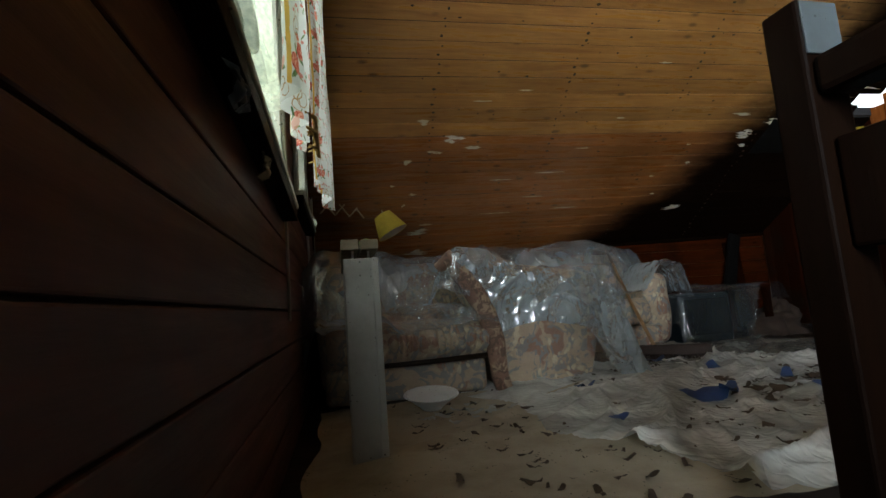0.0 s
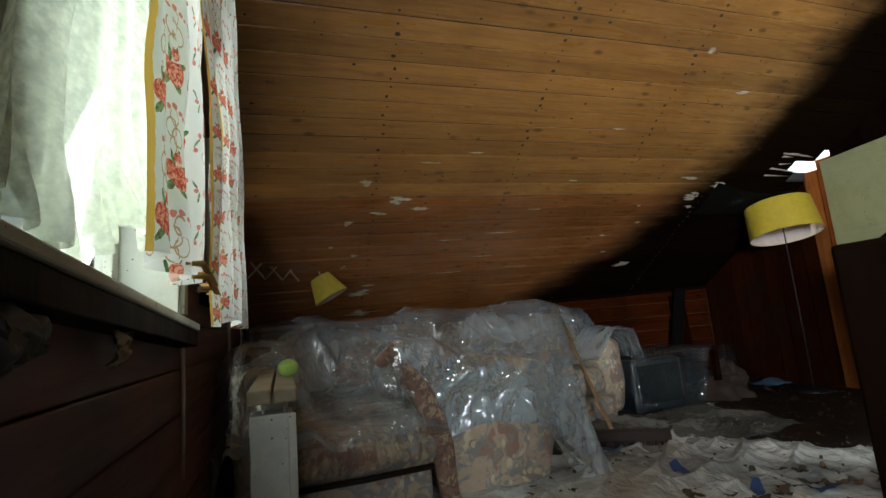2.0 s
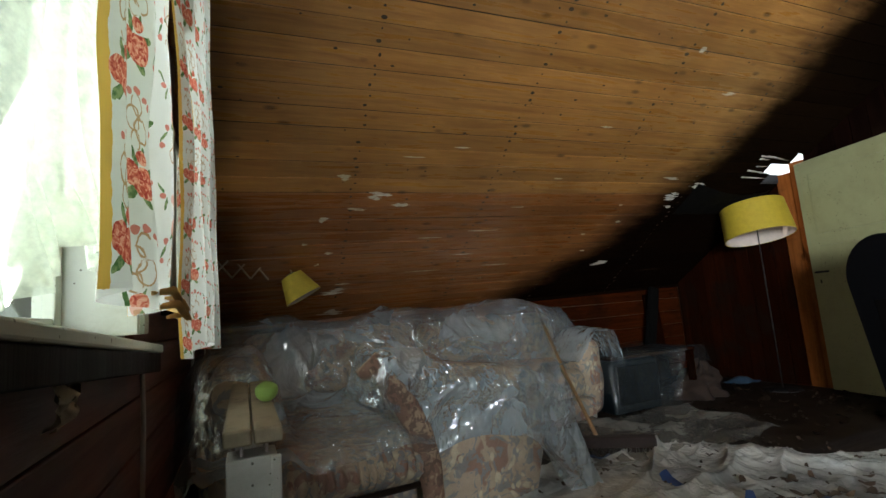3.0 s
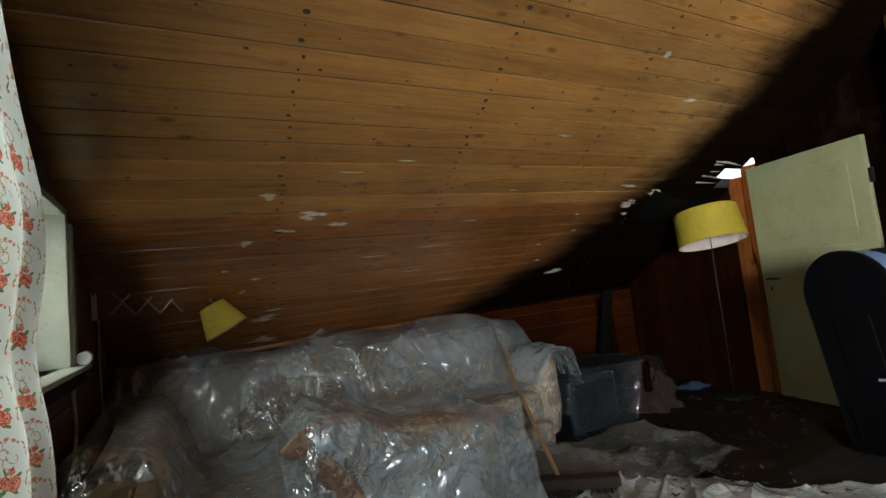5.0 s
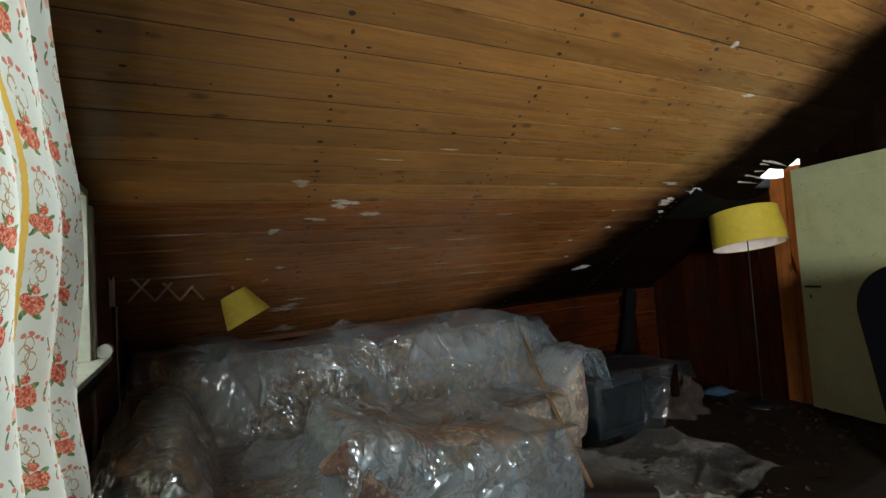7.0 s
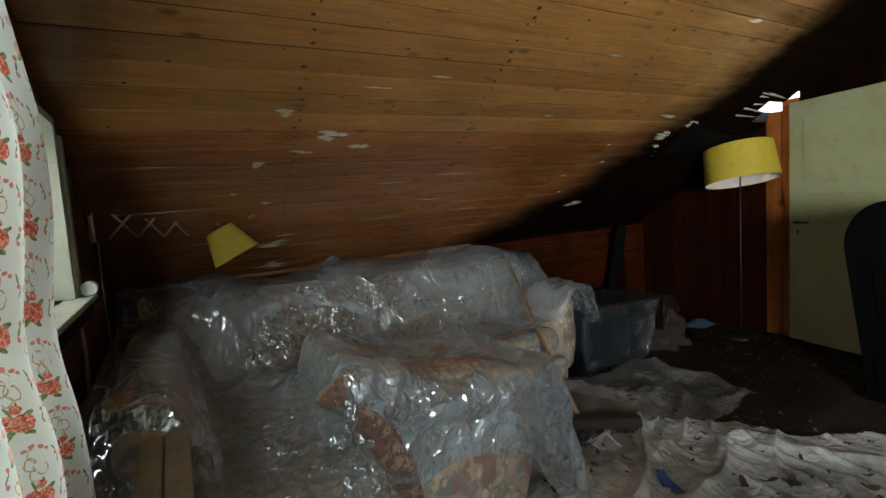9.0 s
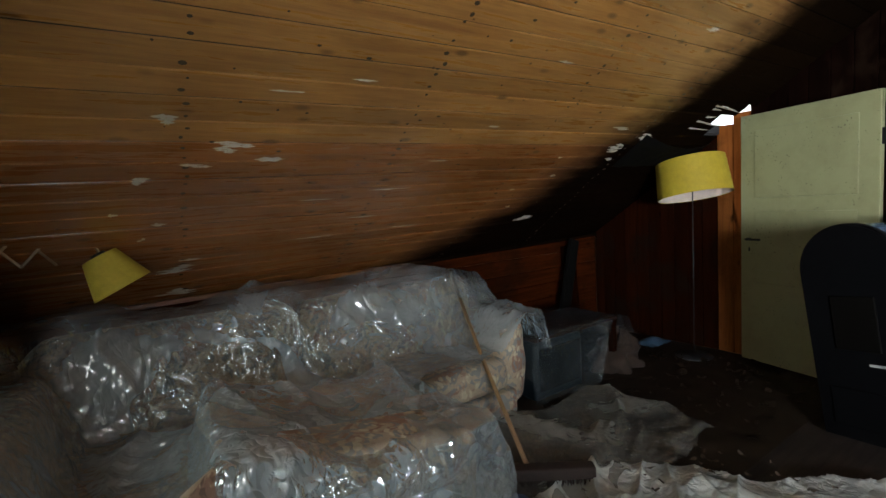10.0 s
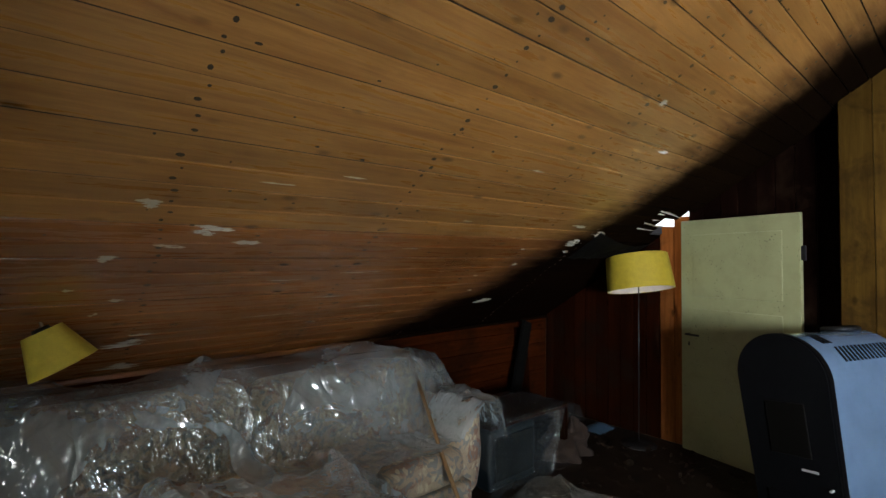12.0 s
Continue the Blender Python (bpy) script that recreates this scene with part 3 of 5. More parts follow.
thing("wall_back", bm, PLASTER, "plain dingy plaster wall", "wall", kind="structure")

# floor with the stair opening
WELL = (0.82, 0.52)
bm = bmesh.new()
box(bm, -0.02, RIGHT_X + 0.02, WELL[1], KNEE_Y + 0.03, -0.2, -0.02)
box(bm, WELL[0], RIGHT_X + 0.02, BACK_Y - 0.02, WELL[1], -0.2, -0.02)
floor = thing("floor", bm, FLOORWOOD, "dirty brown wooden attic floor", "floor", kind="structure")
bm = bmesh.new()
box(bm, WELL[0], WELL[0] + 0.08, BACK_Y, WELL[1], -1.6, -0.201)
box(bm, -0.02, WELL[0] + 0.08, WELL[1], WELL[1] + 0.08, -1.6, -0.201)
thing("wall_stairwell", bm, PANEL, "dark boarded sides of the stairwell", "wall", kind="structure")
stairs = empty("stairs", (0.4, 0.4, -1.5), "steep dark wooden stairs up to the attic", "stairs", kind="structure")
for i in range(7):
    y1, z1 = WELL[1] - 0.21 * i, -0.2 * (i + 1)
    part("tread", boxed(0.0, WELL[0] - 0.002, y1 - 0.24, y1, z1 - 0.03, z1, bevel=0.004), FLOORWOOD, stairs)
    part("riser", boxed(0.0, WELL[0] - 0.002, y1 - 0.018, y1 - 0.002, z1 + 0.001, z1 + 0.168), FLOORWOOD, stairs)
bm = bmesh.new()
box(bm, -0.02, WELL[0], BACK_Y, WELL[1] - 1.2, -1.5, -1.42)
thing("lower_landing", bm, FLOORWOOD, "dark wooden landing at the foot of the stairs", "floor", kind="structure")


# linings, a board each
def lining(parent, name, boards, material):
    """Boards as objects of their own on their wall; each is (x0, x1, y0, y1, z0, z1)."""
    for b in boards:
        part(name, boxed(*b, bevel=0.004), material, parent)


rng = random.Random(8)
boards, z = [], -1.43
while z < 2.2:
    top = z + 0.128
    spans = [(BACK_Y, KNEE_Y)]
    for w in (W1, W2, W0):
        if top > w[2] - 0.005 and z < w[3]:
            spans = [s for a, b in spans for s in ((a, min(b, w[0] - 0.002)), (max(a, w[1] + 0.002), b)) if s[1] - s[0] > 0.02]
    for a, b in spans:
        b = min(b, (3.74 - top) / SLOPE - 0.01)
        if b > a:
            boards.append((-0.02, rng.uniform(-0.0015, 0.0015), a, b, z + 0.002, top - 0.002))
    z = top
lining(wall_left, "panel_board", boards, PANEL)
wall_knee = bpy.data.objects["wall_knee"]
lining(wall_knee, "board", [(0.0, RIGHT_X, KNEE_Y - rng.uniform(-0.001, 0.002), KNEE_Y + 0.02, k * 0.14 + 0.001, k * 0.14 + 0.138) for k in range(7)], KNEE)
bm = boxed(0.01, RIGHT_X - 0.01, KNEE_Y - 0.032, KNEE_Y - 0.003, -0.018, 0.012, bevel=0.006)
for v in bm.verts:
    v.co.z += roof_z(v.co.x, KNEE_Y - 0.01) - 0.018
thing("trim", bm, PINE_RED, "narrow varnished pine strip where ceiling meets knee wall", "trim", kind="structure")
boards, y = [], 1.9
while y < KNEE_Y - 0.02:
    y2 = min(y + 0.125, KNEE_Y - 0.002)
    boards.append((RIGHT_X + rng.uniform(-0.002, 0.002), RIGHT_X + 0.02, y + 0.001, y2 - 0.002, 0.0, roof_z(RIGHT_X, y) + 0.004))
    y += 0.125
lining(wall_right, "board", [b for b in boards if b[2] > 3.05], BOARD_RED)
lining(wall_right, "board", [b for b in boards if b[2] < 2.83], BOARD_NEARBLACK)
lining(wall_right, "board", [b for b in boards if 2.83 < b[2] < 3.05], BOARD_SUNLIT)

# boxed-in chimney of pale planks
CH_X, CH_Y = 4.5, 1.87
casing = empty("chimney_casing", (4.6, 1.2, 0.0), "boxed-in chimney of pale upright pine planks", "chimney", kind="structure")
y = 0.5
while y < CH_Y - 0.02:
    y2 = min(y + 0.17, CH_Y)
    part("plank", boxed(CH_X + rng.uniform(-0.002, 0.002), CH_X + 0.022, y + 0.001, y2 - 0.002, 0.0, roof_z(CH_X, y) + 0.012, bevel=0.003), CASING, casing)
    y += 0.17
part("side", boxed(CH_X + 0.023, RIGHT_X - 0.003, CH_Y - 0.025, CH_Y - 0.003, 0.0, roof_z(CH_X, CH_Y) + 0.01), CASING, casing)

# rusty nail heads in rows at the rafters, with their stains
NAIL_X = (-0.08 + 0.0, 0.86, 1.79, 2.72, 3.65)
bm = bmesh.new()
rng = random.Random(21)
down = Vector((0.0, -SLOPE, -1.0)).normalized()
along = Vector((0.0, 1.0, -SLOPE)).normalized()
def spot(bm, x, y, r, lift=0.0012, squash=1.0):
    c = Vector((x, y, roof_z(x, y))) + down * lift
    vs = [bm.verts.new(c + Vector((1, 0, 0.02)) * (r * squash * math.cos(a)) + along * (r * math.sin(a))) for a in (2 * math.pi * k / 7 for k in range(7))]
    bm.faces.new(vs)
for i in range(n_board):
    y0 = KNEE_Y + 0.02 - (i + 0.5) * pitch
    if y0 < 0.1:
        continue
    for col, nx0 in enumerate(NAIL_X[1:]):
        for d in (-0.024, 0.024):
            if rng.random() < 0.1:
                continue
            drift = 0.04 * max(0.0, y0 - 3.0)
            spot(bm, nx0 + drift + rng.uniform(-0.014, 0.014), y0 + d + rng.uniform(-0.006, 0.006), rng.uniform(0.005, 0.011), 0.0025, rng.uniform(0.7, 1.7))
for _ in range(260):
    spot(bm, rng.uniform(0.1, 3.3), rng.uniform(0.8, 3.9), rng.uniform(0.003, 0.007), 0.0025, rng.uniform(0.8, 2.2))
thing("ceiling_nails", bm, RUST, "rusty black nail heads and dark knots in rows on the ceiling", "nails", kind="stuff")


def flake(bm, x, y, lx, ly, seed):
    """A ragged patch where the varnish has come away."""
    rr = random.Random(seed)
    n = max(1, int(ly / 0.009))
    for i in range(n):
        t = (i + 0.5) / n - 0.5
        cy = y + ly * t
        half = 0.5 * lx * (1 - 1.5 * t * t) * rr.uniform(0.35, 1.0)
        cx = x + lx * rr.uniform(-0.22, 0.22)
        k = 9
        up, lo = [], []
        for j in range(k + 1):
            q = j / k * 2 - 1
            w = 0.5 * ly / n * (1 - q * q) * rr.uniform(0.6, 2.2) + 0.0006
            up.append((cx + half * q, cy + w))
            lo.append((cx + half * q, cy - w * rr.uniform(0.4, 1.2)))
        vs = [bm.verts.new(Vector((px, py, roof_z(px, py))) + down * (0.0035 + 0.0004 * i)) for px, py in up + lo[::-1]]
        bm.faces.new(vs)


bm = bmesh.new()
PATCHES = ((1.03, 3.26, 0.17, 0.055), (1.2, 3.325, 0.26, 0.014), (0.92, 3.355, 0.1, 0.018), (0.71, 3.43, 0.1, 0.035), (0.82, 3.14, 0.11, 0.035),
           (0.87, 4.07, 0.2, 0.06), (0.93, 4.0, 0.12, 0.012), (0.88, 4.3, 0.2, 0.06), (0.8, 3.7, 0.09, 0.012), (0.72, 3.8, 0.04, 0.02),
           (0.62, 3.62, 0.07, 0.012), (3.54, 3.26, 0.16, 0.07), (3.4, 3.1, 0.2, 0.02), (3.6, 3.36, 0.14, 0.02), (3.3, 2.48, 0.16, 0.018),
           (2.82, 2.27, 0.08, 0.03), (3.32, 3.96, 0.22, 0.05), (3.05, 3.34, 0.1, 0.012), (3.15, 3.5, 0.08, 0.012), (2.9, 3.62, 0.07, 0.01),
           (3.75, 3.16, 0.15, 0.05), (3.0, 3.8, 0.09, 0.012), (2.3, 3.12, 0.2, 0.006), (2.1, 3.35, 0.24, 0.005), (1.9, 3.55, 0.3, 0.005), (1.5, 3.6, 0.3, 0.005),
           (1.75, 3.77, 0.35, 0.005), (2.2, 3.9, 0.3, 0.005), (1.6, 3.92, 0.35, 0.005), (1.5, 2.93, 0.25, 0.005), (2.45, 2.75, 0.2, 0.005), (1.2, 3.0, 0.2, 0.005))
for k, (x, y, lx, ly) in enumerate(PATCHES):
    flake(bm, x, y, lx, ly, 50 + k)
thing("peeled_patches", bm, BARE, "pale ragged patches of bare wood on the ceiling", "peeling varnish", kind="stuff")
# broken edge by the gap in the roof: splintered board ends and a sagging lining
bm = bmesh.new()
rr = random.Random(4)
for k in range(9):
    x, y = HOLE[0] - rr.uniform(0.0, 0.2), rr.uniform(HOLE[1], HOLE[2])
    p = Vector((x, y, roof_z(x, y) - 0.004))
    q = p + Vector((rr.uniform(0.12, 0.34), rr.uniform(-0.03, 0.03), rr.uniform(-0.03, 0.02)))
    w = rr.uniform(0.006, 0.02)
    vs = [bm.verts.new(v) for v in (p + Vector((0, w, 0)), p - Vector((0, w, 0)), q, p + Vector((0, w, 0.008)), p + Vector((0, -w, 0.008)))]
    for f in ((0, 1, 2), (3, 2, 4), (0, 2, 3), (1, 4, 2), (0, 3, 4, 1)):
        bm.faces.new([vs[i] for i in f])
thing("splinters", bm, BARE, "pale splintered board ends at the gap in the roof", "splinters", kind="stuff")
bm = bmesh.new()
def sag(u, v):
    x = 3.72 + 0.9 * u
    y = 3.13 + 0.3 * v
    return Vector((x, y, roof_z(x, y) - 0.012 - 0.07 * math.sin(math.pi * u) * (1 - v) - 0.05 * u * (1 - v) + 0.012 * nz(x, y, 0, 14)))
grid(bm, sag, 24, 8)
thing("sagging_lining", bm, CHAR, "charred black lining sagging below the broken roof", "roof lining", kind="structure")

# ---- sofa, armchair and their dust sheets ----
def rounded(x0, x1, y0, y1, z0, z1, r, lump=0.012, n=3, seed=0.0):
    """Upholstered block: rounded all over and slightly lumpy."""
    bm = bmesh.new()
    box(bm, x0, x1, y0, y1, z0, z1)
    bmesh.ops.bevel(bm, geom=list(bm.edges), offset=r, segments=4, affect="EDGES", profile=0.5)
    bmesh.ops.subdivide_edges(bm, edges=[e for e in bm.edges if e.calc_length() > 0.12], cuts=n, use_grid_fill=True)
    for v in bm.verts:
        v.co += Vector((nz(v.co.y, v.co.z, seed, 6), nz(v.co.x, v.co.z, seed + 3, 6), nz(v.co.x, v.co.y, seed + 7, 6))) * lump
    for f in bm.faces:
        f.smooth = True
    return bm


sofa = empty("sofa", (1.5, 3.9, 0.0), "long corner sofa in faded floral cloth under dust sheets", "sofa")
part("base", rounded(0.1, 0.9, 2.45, 4.3, 0.02, 0.19, 0.03), FLORAL, sofa)
part("base", rounded(0.93, 2.62, 3.36, 4.3, 0.02, 0.19, 0.03, seed=2), FLORAL, sofa)
part("armrest", rounded(0.07, 0.33, 2.5, 4.25, 0.03, 0.71, 0.11, 0.02, seed=3), FLORAL, sofa)
part("armrest", rounded(2.56, 2.8, 3.42, 4.2, 0.03, 0.6, 0.1, 0.02, seed=4), FLORAL, sofa)
part("seat_cushion", rounded(0.94, 1.75, 3.34, 3.95, 0.2, 0.4, 0.07, seed=6), FLORAL, sofa)
part("seat_cushion", rounded(1.76, 2.55, 3.34, 3.95, 0.2, 0.4, 0.07, seed=7), FLORAL, sofa)
part("backrest", rounded(0.2, 1.5, 3.95, 4.33, 0.2, 0.83, 0.13, 0.03, seed=8), FLORAL, sofa)
part("backrest", rounded(1.51, 2.78, 3.95, 4.33, 0.2, 0.81, 0.13, 0.03, seed=9), FLORAL, sofa)
# chaise cushion with a gathered, pleated front
bm = bmesh.new()
def pleat(u, v):
    x = 0.33 + 0.57 * u
    g = abs(math.sin(u * 46 + 1.5 * nz(u, 0, 1, 6)))
    if v < 0.5:
        w = v / 0.5
        d = math.sin(math.pi * w)
        return Vector((x + 0.01 * nz(u, w, 2, 20), 2.445 - 0.045 * d - 0.045 * g * d * (0.4 + w) * (1 if w < 0.7 else 0.6), 0.205 + 0.16 * w))
    w = (v - 0.5) / 0.5
    return Vector((x, 2.445 + 1.4 * w, 0.365 + 0.025 * math.sin(math.pi * min(1, w * 3)) + 0.015 * nz(x, w, 3, 5)))
grid(bm, pleat, 130, 24)
part("seat_cushion", bm, FLORAL, sofa, "seat cushion with a gathered pleated front")
bm = bmesh.new()
tube(bm, [(0.32, 2.425, 0.195), (0.6, 2.415, 0.196), (0.9, 2.425, 0.2)], 0.013)
part("piping", bm, MUD, sofa)

chair = empty("armchair", (1.25, 2.9, 0.0), "faded floral armchair half covered by milky plastic", "armchair")
def arm_panel(y0, y1, lower=0.0):
    bm = bmesh.new()
    prism(bm, [(0.97, 0.02), (1.5, 0.02), (1.58, 0.3), (1.6, 0.55 - lower), (1.5, 0.6 - lower), (1.1, 0.66 - lower), (0.9, 0.7 - lower), (0.8, 0.64 - lower), (0.83, 0.52), (0.93, 0.32)], y0, y1)
    bmesh.ops.bevel(bm, geom=list(bm.edges), offset=0.03, segments=3, affect="EDGES", profile=0.5)
    for f in bm.faces:
        f.smooth = True
    return bm
part("armrest", arm_panel(2.47, 2.72), FLORAL, chair)
part("armrest", arm_panel(3.2, 3.33, 0.06), FLORAL, chair)
part("seat", rounded(0.96, 1.58, 2.73, 3.19, 0.02, 0.46, 0.05, seed=12), FLORAL, chair)
bm = bmesh.new()
tube(bm, [(0.70, 2.5, 0.66), (0.745, 2.46, 0.70), (0.80, 2.445, 0.64), (0.86, 2.44, 0.53), (0.915, 2.43, 0.41), (0.945, 2.425, 0.27), (0.955, 2.42, 0.1), (0.975, 2.41, 0.03)], [0.03, 0.05, 0.06, 0.058, 0.052, 0.05, 0.048, 0.04], 14)
for v in bm.verts:
    v.co += Vector((nz(v.co.x, v.co.z, 0, 25), nz(v.co.z, v.co.y, 4, 25), 0)) * 0.012
part("arm_roll", bm, floral("worn_brown_roll", (0.22, 0.12, 0.08), ((0.4, 0.28, 0.18), (0.12, 0.07, 0.05)), 11), chair, "worn brown padded roll at the arm's front")


def creases(p, amp=1.0, s=1.0):
    """How far film stands off at a place: broad sags, sharp folds, small crinkles."""
    x, y, z = p
    a = 0.028 * nz(x, y, z, 3.2 * s)
    w = 0.25 * nz(y, z, 0, 2)
    b = 0.028 * max(0.0, ridge(x + w, 0.4 * y, 0.45 * z, 3.4 * s)) ** 3
    c = 0.012 * max(0.0, ridge(0.6 * x + y, y + 5 - 0.4 * x, 0.7 * z, 6.5 * s)) ** 4 + 0.004 * max(0.0, ridge(x - 0.5 * z, y + 2, z, 13 * s)) ** 4
    return amp * (a + b + c)


def sofa_cover(u, v):
    x = 0.0 + 2.93 * u
    y = 2.36 + 1.97 * v
    z = 0.4
    z = max(z, 0.4 + (0.49 - 0.06 * smooth(0.5, 0.75, x) * smooth(1.2, 0.9, x)) * smooth(3.62, 4.0, y))
    z = max(z, 0.4 + 0.36 * smooth(0.46, 0.28, x) * smooth(2.42, 2.6, y))
    z = max(z, 0.42 + 0.22 * smooth(2.45, 2.62, x))
    z -= 0.07 * smooth(2.3, 2.8, x) * smooth(3.7, 4.0, y)
    if y < 2.46:
        z -= (2.46 - y) / 0.1 * 0.11 * (0.6 + 0.6 * nz(x, 0, 3, 9))
    z -= 0.42 * smooth(0.07, 0.0, x) * (0.5 + nz(y, 2, 0, 4) * 0.5)
    z -= 0.3 * smooth(2.82, 2.93, x)
    z += 0.035 * max(0.0, ridge(x, y * 0.5, 1.7, 2.2)) * smooth(3.6, 4.1, y)
    spike = 0.05 * math.exp(-((x - 1.27) ** 2 + (y - 4.25) ** 2) / 0.003)
    d = creases((x, y, z))
    back = smooth(3.66, 3.9, y)
    return Vector((x + 0.3 * d, y - 0.9 * d * back - 0.02 * back, z + d * (1.1 - 0.4 * back) + spike + 0.012))


bm = bmesh.new()
grid(bm, sofa_cover, 240, 160, lambda u, v: 2.93 * u > 0.95 and 2.36 + 1.97 * v < 3.3 + 0.05 * math.sin(u * 40))
thing("sofa_dust_sheet", bm, FILM, "crinkled clear plastic dust sheet over the sofa", "dust sheet")

bm = bmesh.new()
def chair_cover(u, v):
    x = 0.68 + 0.96 * u
    top = 0.75 - 0.2 * smooth(0.1, 0.0, u) - 0.14 * smooth(0.1, 0.6, u) + 0.015 * nz(u, v, 0, 5)
    hem = 0.5 - 0.19 * smooth(0.05, 0.3, u) - 0.03 * math.sin(u * 9) - 0.29 * smooth(0.72, 0.9, u)
    hem = max(0.012, hem)
    if v < 0.42:
        w = v / 0.42
        y = 3.48 - 1.02 * w
        z = top - 0.07 * math.sin(math.pi * w) * (1 - 0.3 * u) - 0.16 * smooth(0.25, 0.0, w)
        d = creases((x, y, z), 0.8)
        return Vector((x + 0.12 * (1 - w) * (1 - u), y, z + d + 0.012))
    w = (v - 0.42) / 0.58
    z = top - (top - hem) * w
    fl = smooth(0.62, 1.0, u)
    x += 0.17 * fl * w ** 1.3 + 0.12 * smooth(0.3, 0.0, u) * w
    y = 2.445 - 0.035 * math.sin(math.pi * min(1, w * 2)) - 0.03 * fl * w
    d = creases((x, y, z), 1.0, 1.15) + 0.02 * math.sin(u * 46 + 5 * w) * fl * w
    return Vector((x, y - 1.1 * abs(d) - 0.012, z + 0.3 * d))
grid(bm, chair_cover, 140, 140)
def chair_side(u, v):
    y = 2.45 + 0.95 * u
    t = v
    x = 1.63 + 0.07 * t + 0.08 * t * smooth(0.4, 0.0, u)
    z = 0.61 - 0.59 * t * (0.75 + 0.25 * math.cos(u * 5))
    d = creases((x, y, z), 1.0, 1.1)
    return Vector((x + d, y, max(0.01, z)))
grid(bm, chair_side, 60, 50)
thing("armchair_dust_sheet", bm, FILM_MILKY, "milky crinkled plastic sheet draped over an armchair", "dust sheet")

# old television and low table under plastic
tv = empty("television", (3.12, 3.6, 0.0), "old black box-shaped television beneath clear plastic", "television")
part("cabinet", rounded(2.83, 3.32, 3.42, 3.9, 0.0, 0.4, 0.03, 0.004), TVBLACK, tv)
part("screen", boxed(2.87, 3.28, 3.405, 3.418, 0.07, 0.36, bevel=0.005), GLASSDARK, tv)
bm = bmesh.new()
def tv_cover(u, v):
    x = 2.79 + 1.0 * u
    y = 3.32 + 0.62 * v
    z = 0.47 - 0.03 * u - 0.42 * smooth(0.15, 0.0, v) * smooth(0.75, 0.6, u) - 0.3 * smooth(0.05, 0.0, u) - 0.14 * smooth(0.93, 1.0, u)
    d = creases((x, y, z), 0.8)
    return Vector((x + 0.3 * d, y - 0.4 * d, z + 0.6 * d))
grid(bm, tv_cover, 90, 50)
thing("television_dust_sheet", bm, FILM_CLEAR, "clear plastic sheet over the television and low table", "dust sheet")
table = empty("low_table", (3.3, 3.66, 0.0), "low dark table with a thin top under clear plastic", "table")
part("tabletop", boxed(2.84, 3.74, 3.42, 3.9, 0.41, 0.436, bevel=0.006), BOARD_RED, table)
for lx, ly in ((2.825, 3.93), (3.68, 3.44), (3.68, 3.84)):
    part("leg", boxed(lx, lx + 0.045, ly - 0.02, ly + 0.025, 0.01, 0.409, bevel=0.004), BOARD_RED, table)
bm = bmesh.new()
def wad(u, v):
    a, b = u * 2 * math.pi, v * 0.5 * math.pi
    r = 0.17 * (1 + 0.9 * nz(math.cos(a), math.sin(a), v * 2, 1.6) + 0.25 * ridge(math.cos(a), math.sin(a), v * 2, 5))
    return Vector((3.8 + r * math.cos(b) * math.cos(a) + 0.07 * v, 3.5 + 0.8 * r * math.cos(b) * math.sin(a), 0.008 + 0.27 * math.sin(b) * (1 + 0.35 * nz(a, b, 0, 1.5))))
grid(bm, wad, 40, 20)
thing("brown_cloth", bm, BROWNCLOTH, "crumpled heap of brown cloth on the floor", "cloth")

# ---- stove ----
stove = empty("stove", (3.92, 1.95, 0.0), "tall arched stove with grey enamel sides and a black front", "stove")
def arch(w_top, w_bottom, h, n=26):
    out = [(-w_bottom, 0.03)]
    for k in range(n + 1):
        a = math.pi - math.pi * k / n
        out.append((w_top * math.cos(a), h - w_top + w_top * math.sin(a)))
    out.append((w_bottom, 0.03))
    return out
SY = 1.96
STOVE_M = Matrix.Translation((3.64, SY - 0.065, 0.0)) @ Matrix.Rotation(radians(-19), 4, "Z") @ Matrix.Rotation(radians(-8), 4, "X") @ Matrix.Translation((-3.64, -SY, 0.0))
def stove_part(name, bm, material, parent, label=""):
    bmesh.ops.transform(bm, matrix=STOVE_M, verts=bm.verts)
    return part(name, bm, material, parent, label)
bm = bmesh.new()
prism(bm, [(SY + a, b) for a, b in arch(0.24, 0.215, 1.145)], 3.685, 4.42, "x")
stove_part("body", bm, STEEL, stove)
bm = bmesh.new()
prism(bm, [(SY + a, b) for a, b in arch(0.25, 0.222, 1.155)], 3.64, 3.683, "x")
bm.edges.ensure_lookup_table()
bmesh.ops.bevel(bm, geom=[e for e in bm.edges if abs(e.verts[0].co.x - 3.64) < 0.001 and abs(e.verts[1].co.x - 3.64) < 0.001], offset=0.008, segments=2, affect="EDGES")
front = stove_part("front", bm, BLACKEN, stove, "black arched cast front")
stove_part("window", boxed(3.632, 3.642, SY - 0.11, SY + 0.1, 0.5, 0.78, bevel=0.004), GLASSDARK, front)
stove_part("maker_plate", boxed(3.634, 3.641, SY - 0.13, SY - 0.05, 0.43, 0.442), STICKER, front)
stove_part("knob", boxed(3.61, 3.641, SY - 0.195, SY - 0.182, 0.36, 0.373, bevel=0.004), STICKER, front)
stove_part("ash_drawer", boxed(3.63, 3.641, SY - 0.15, SY + 0.15, 0.1, 0.3, bevel=0.005), BLACKEN, front)
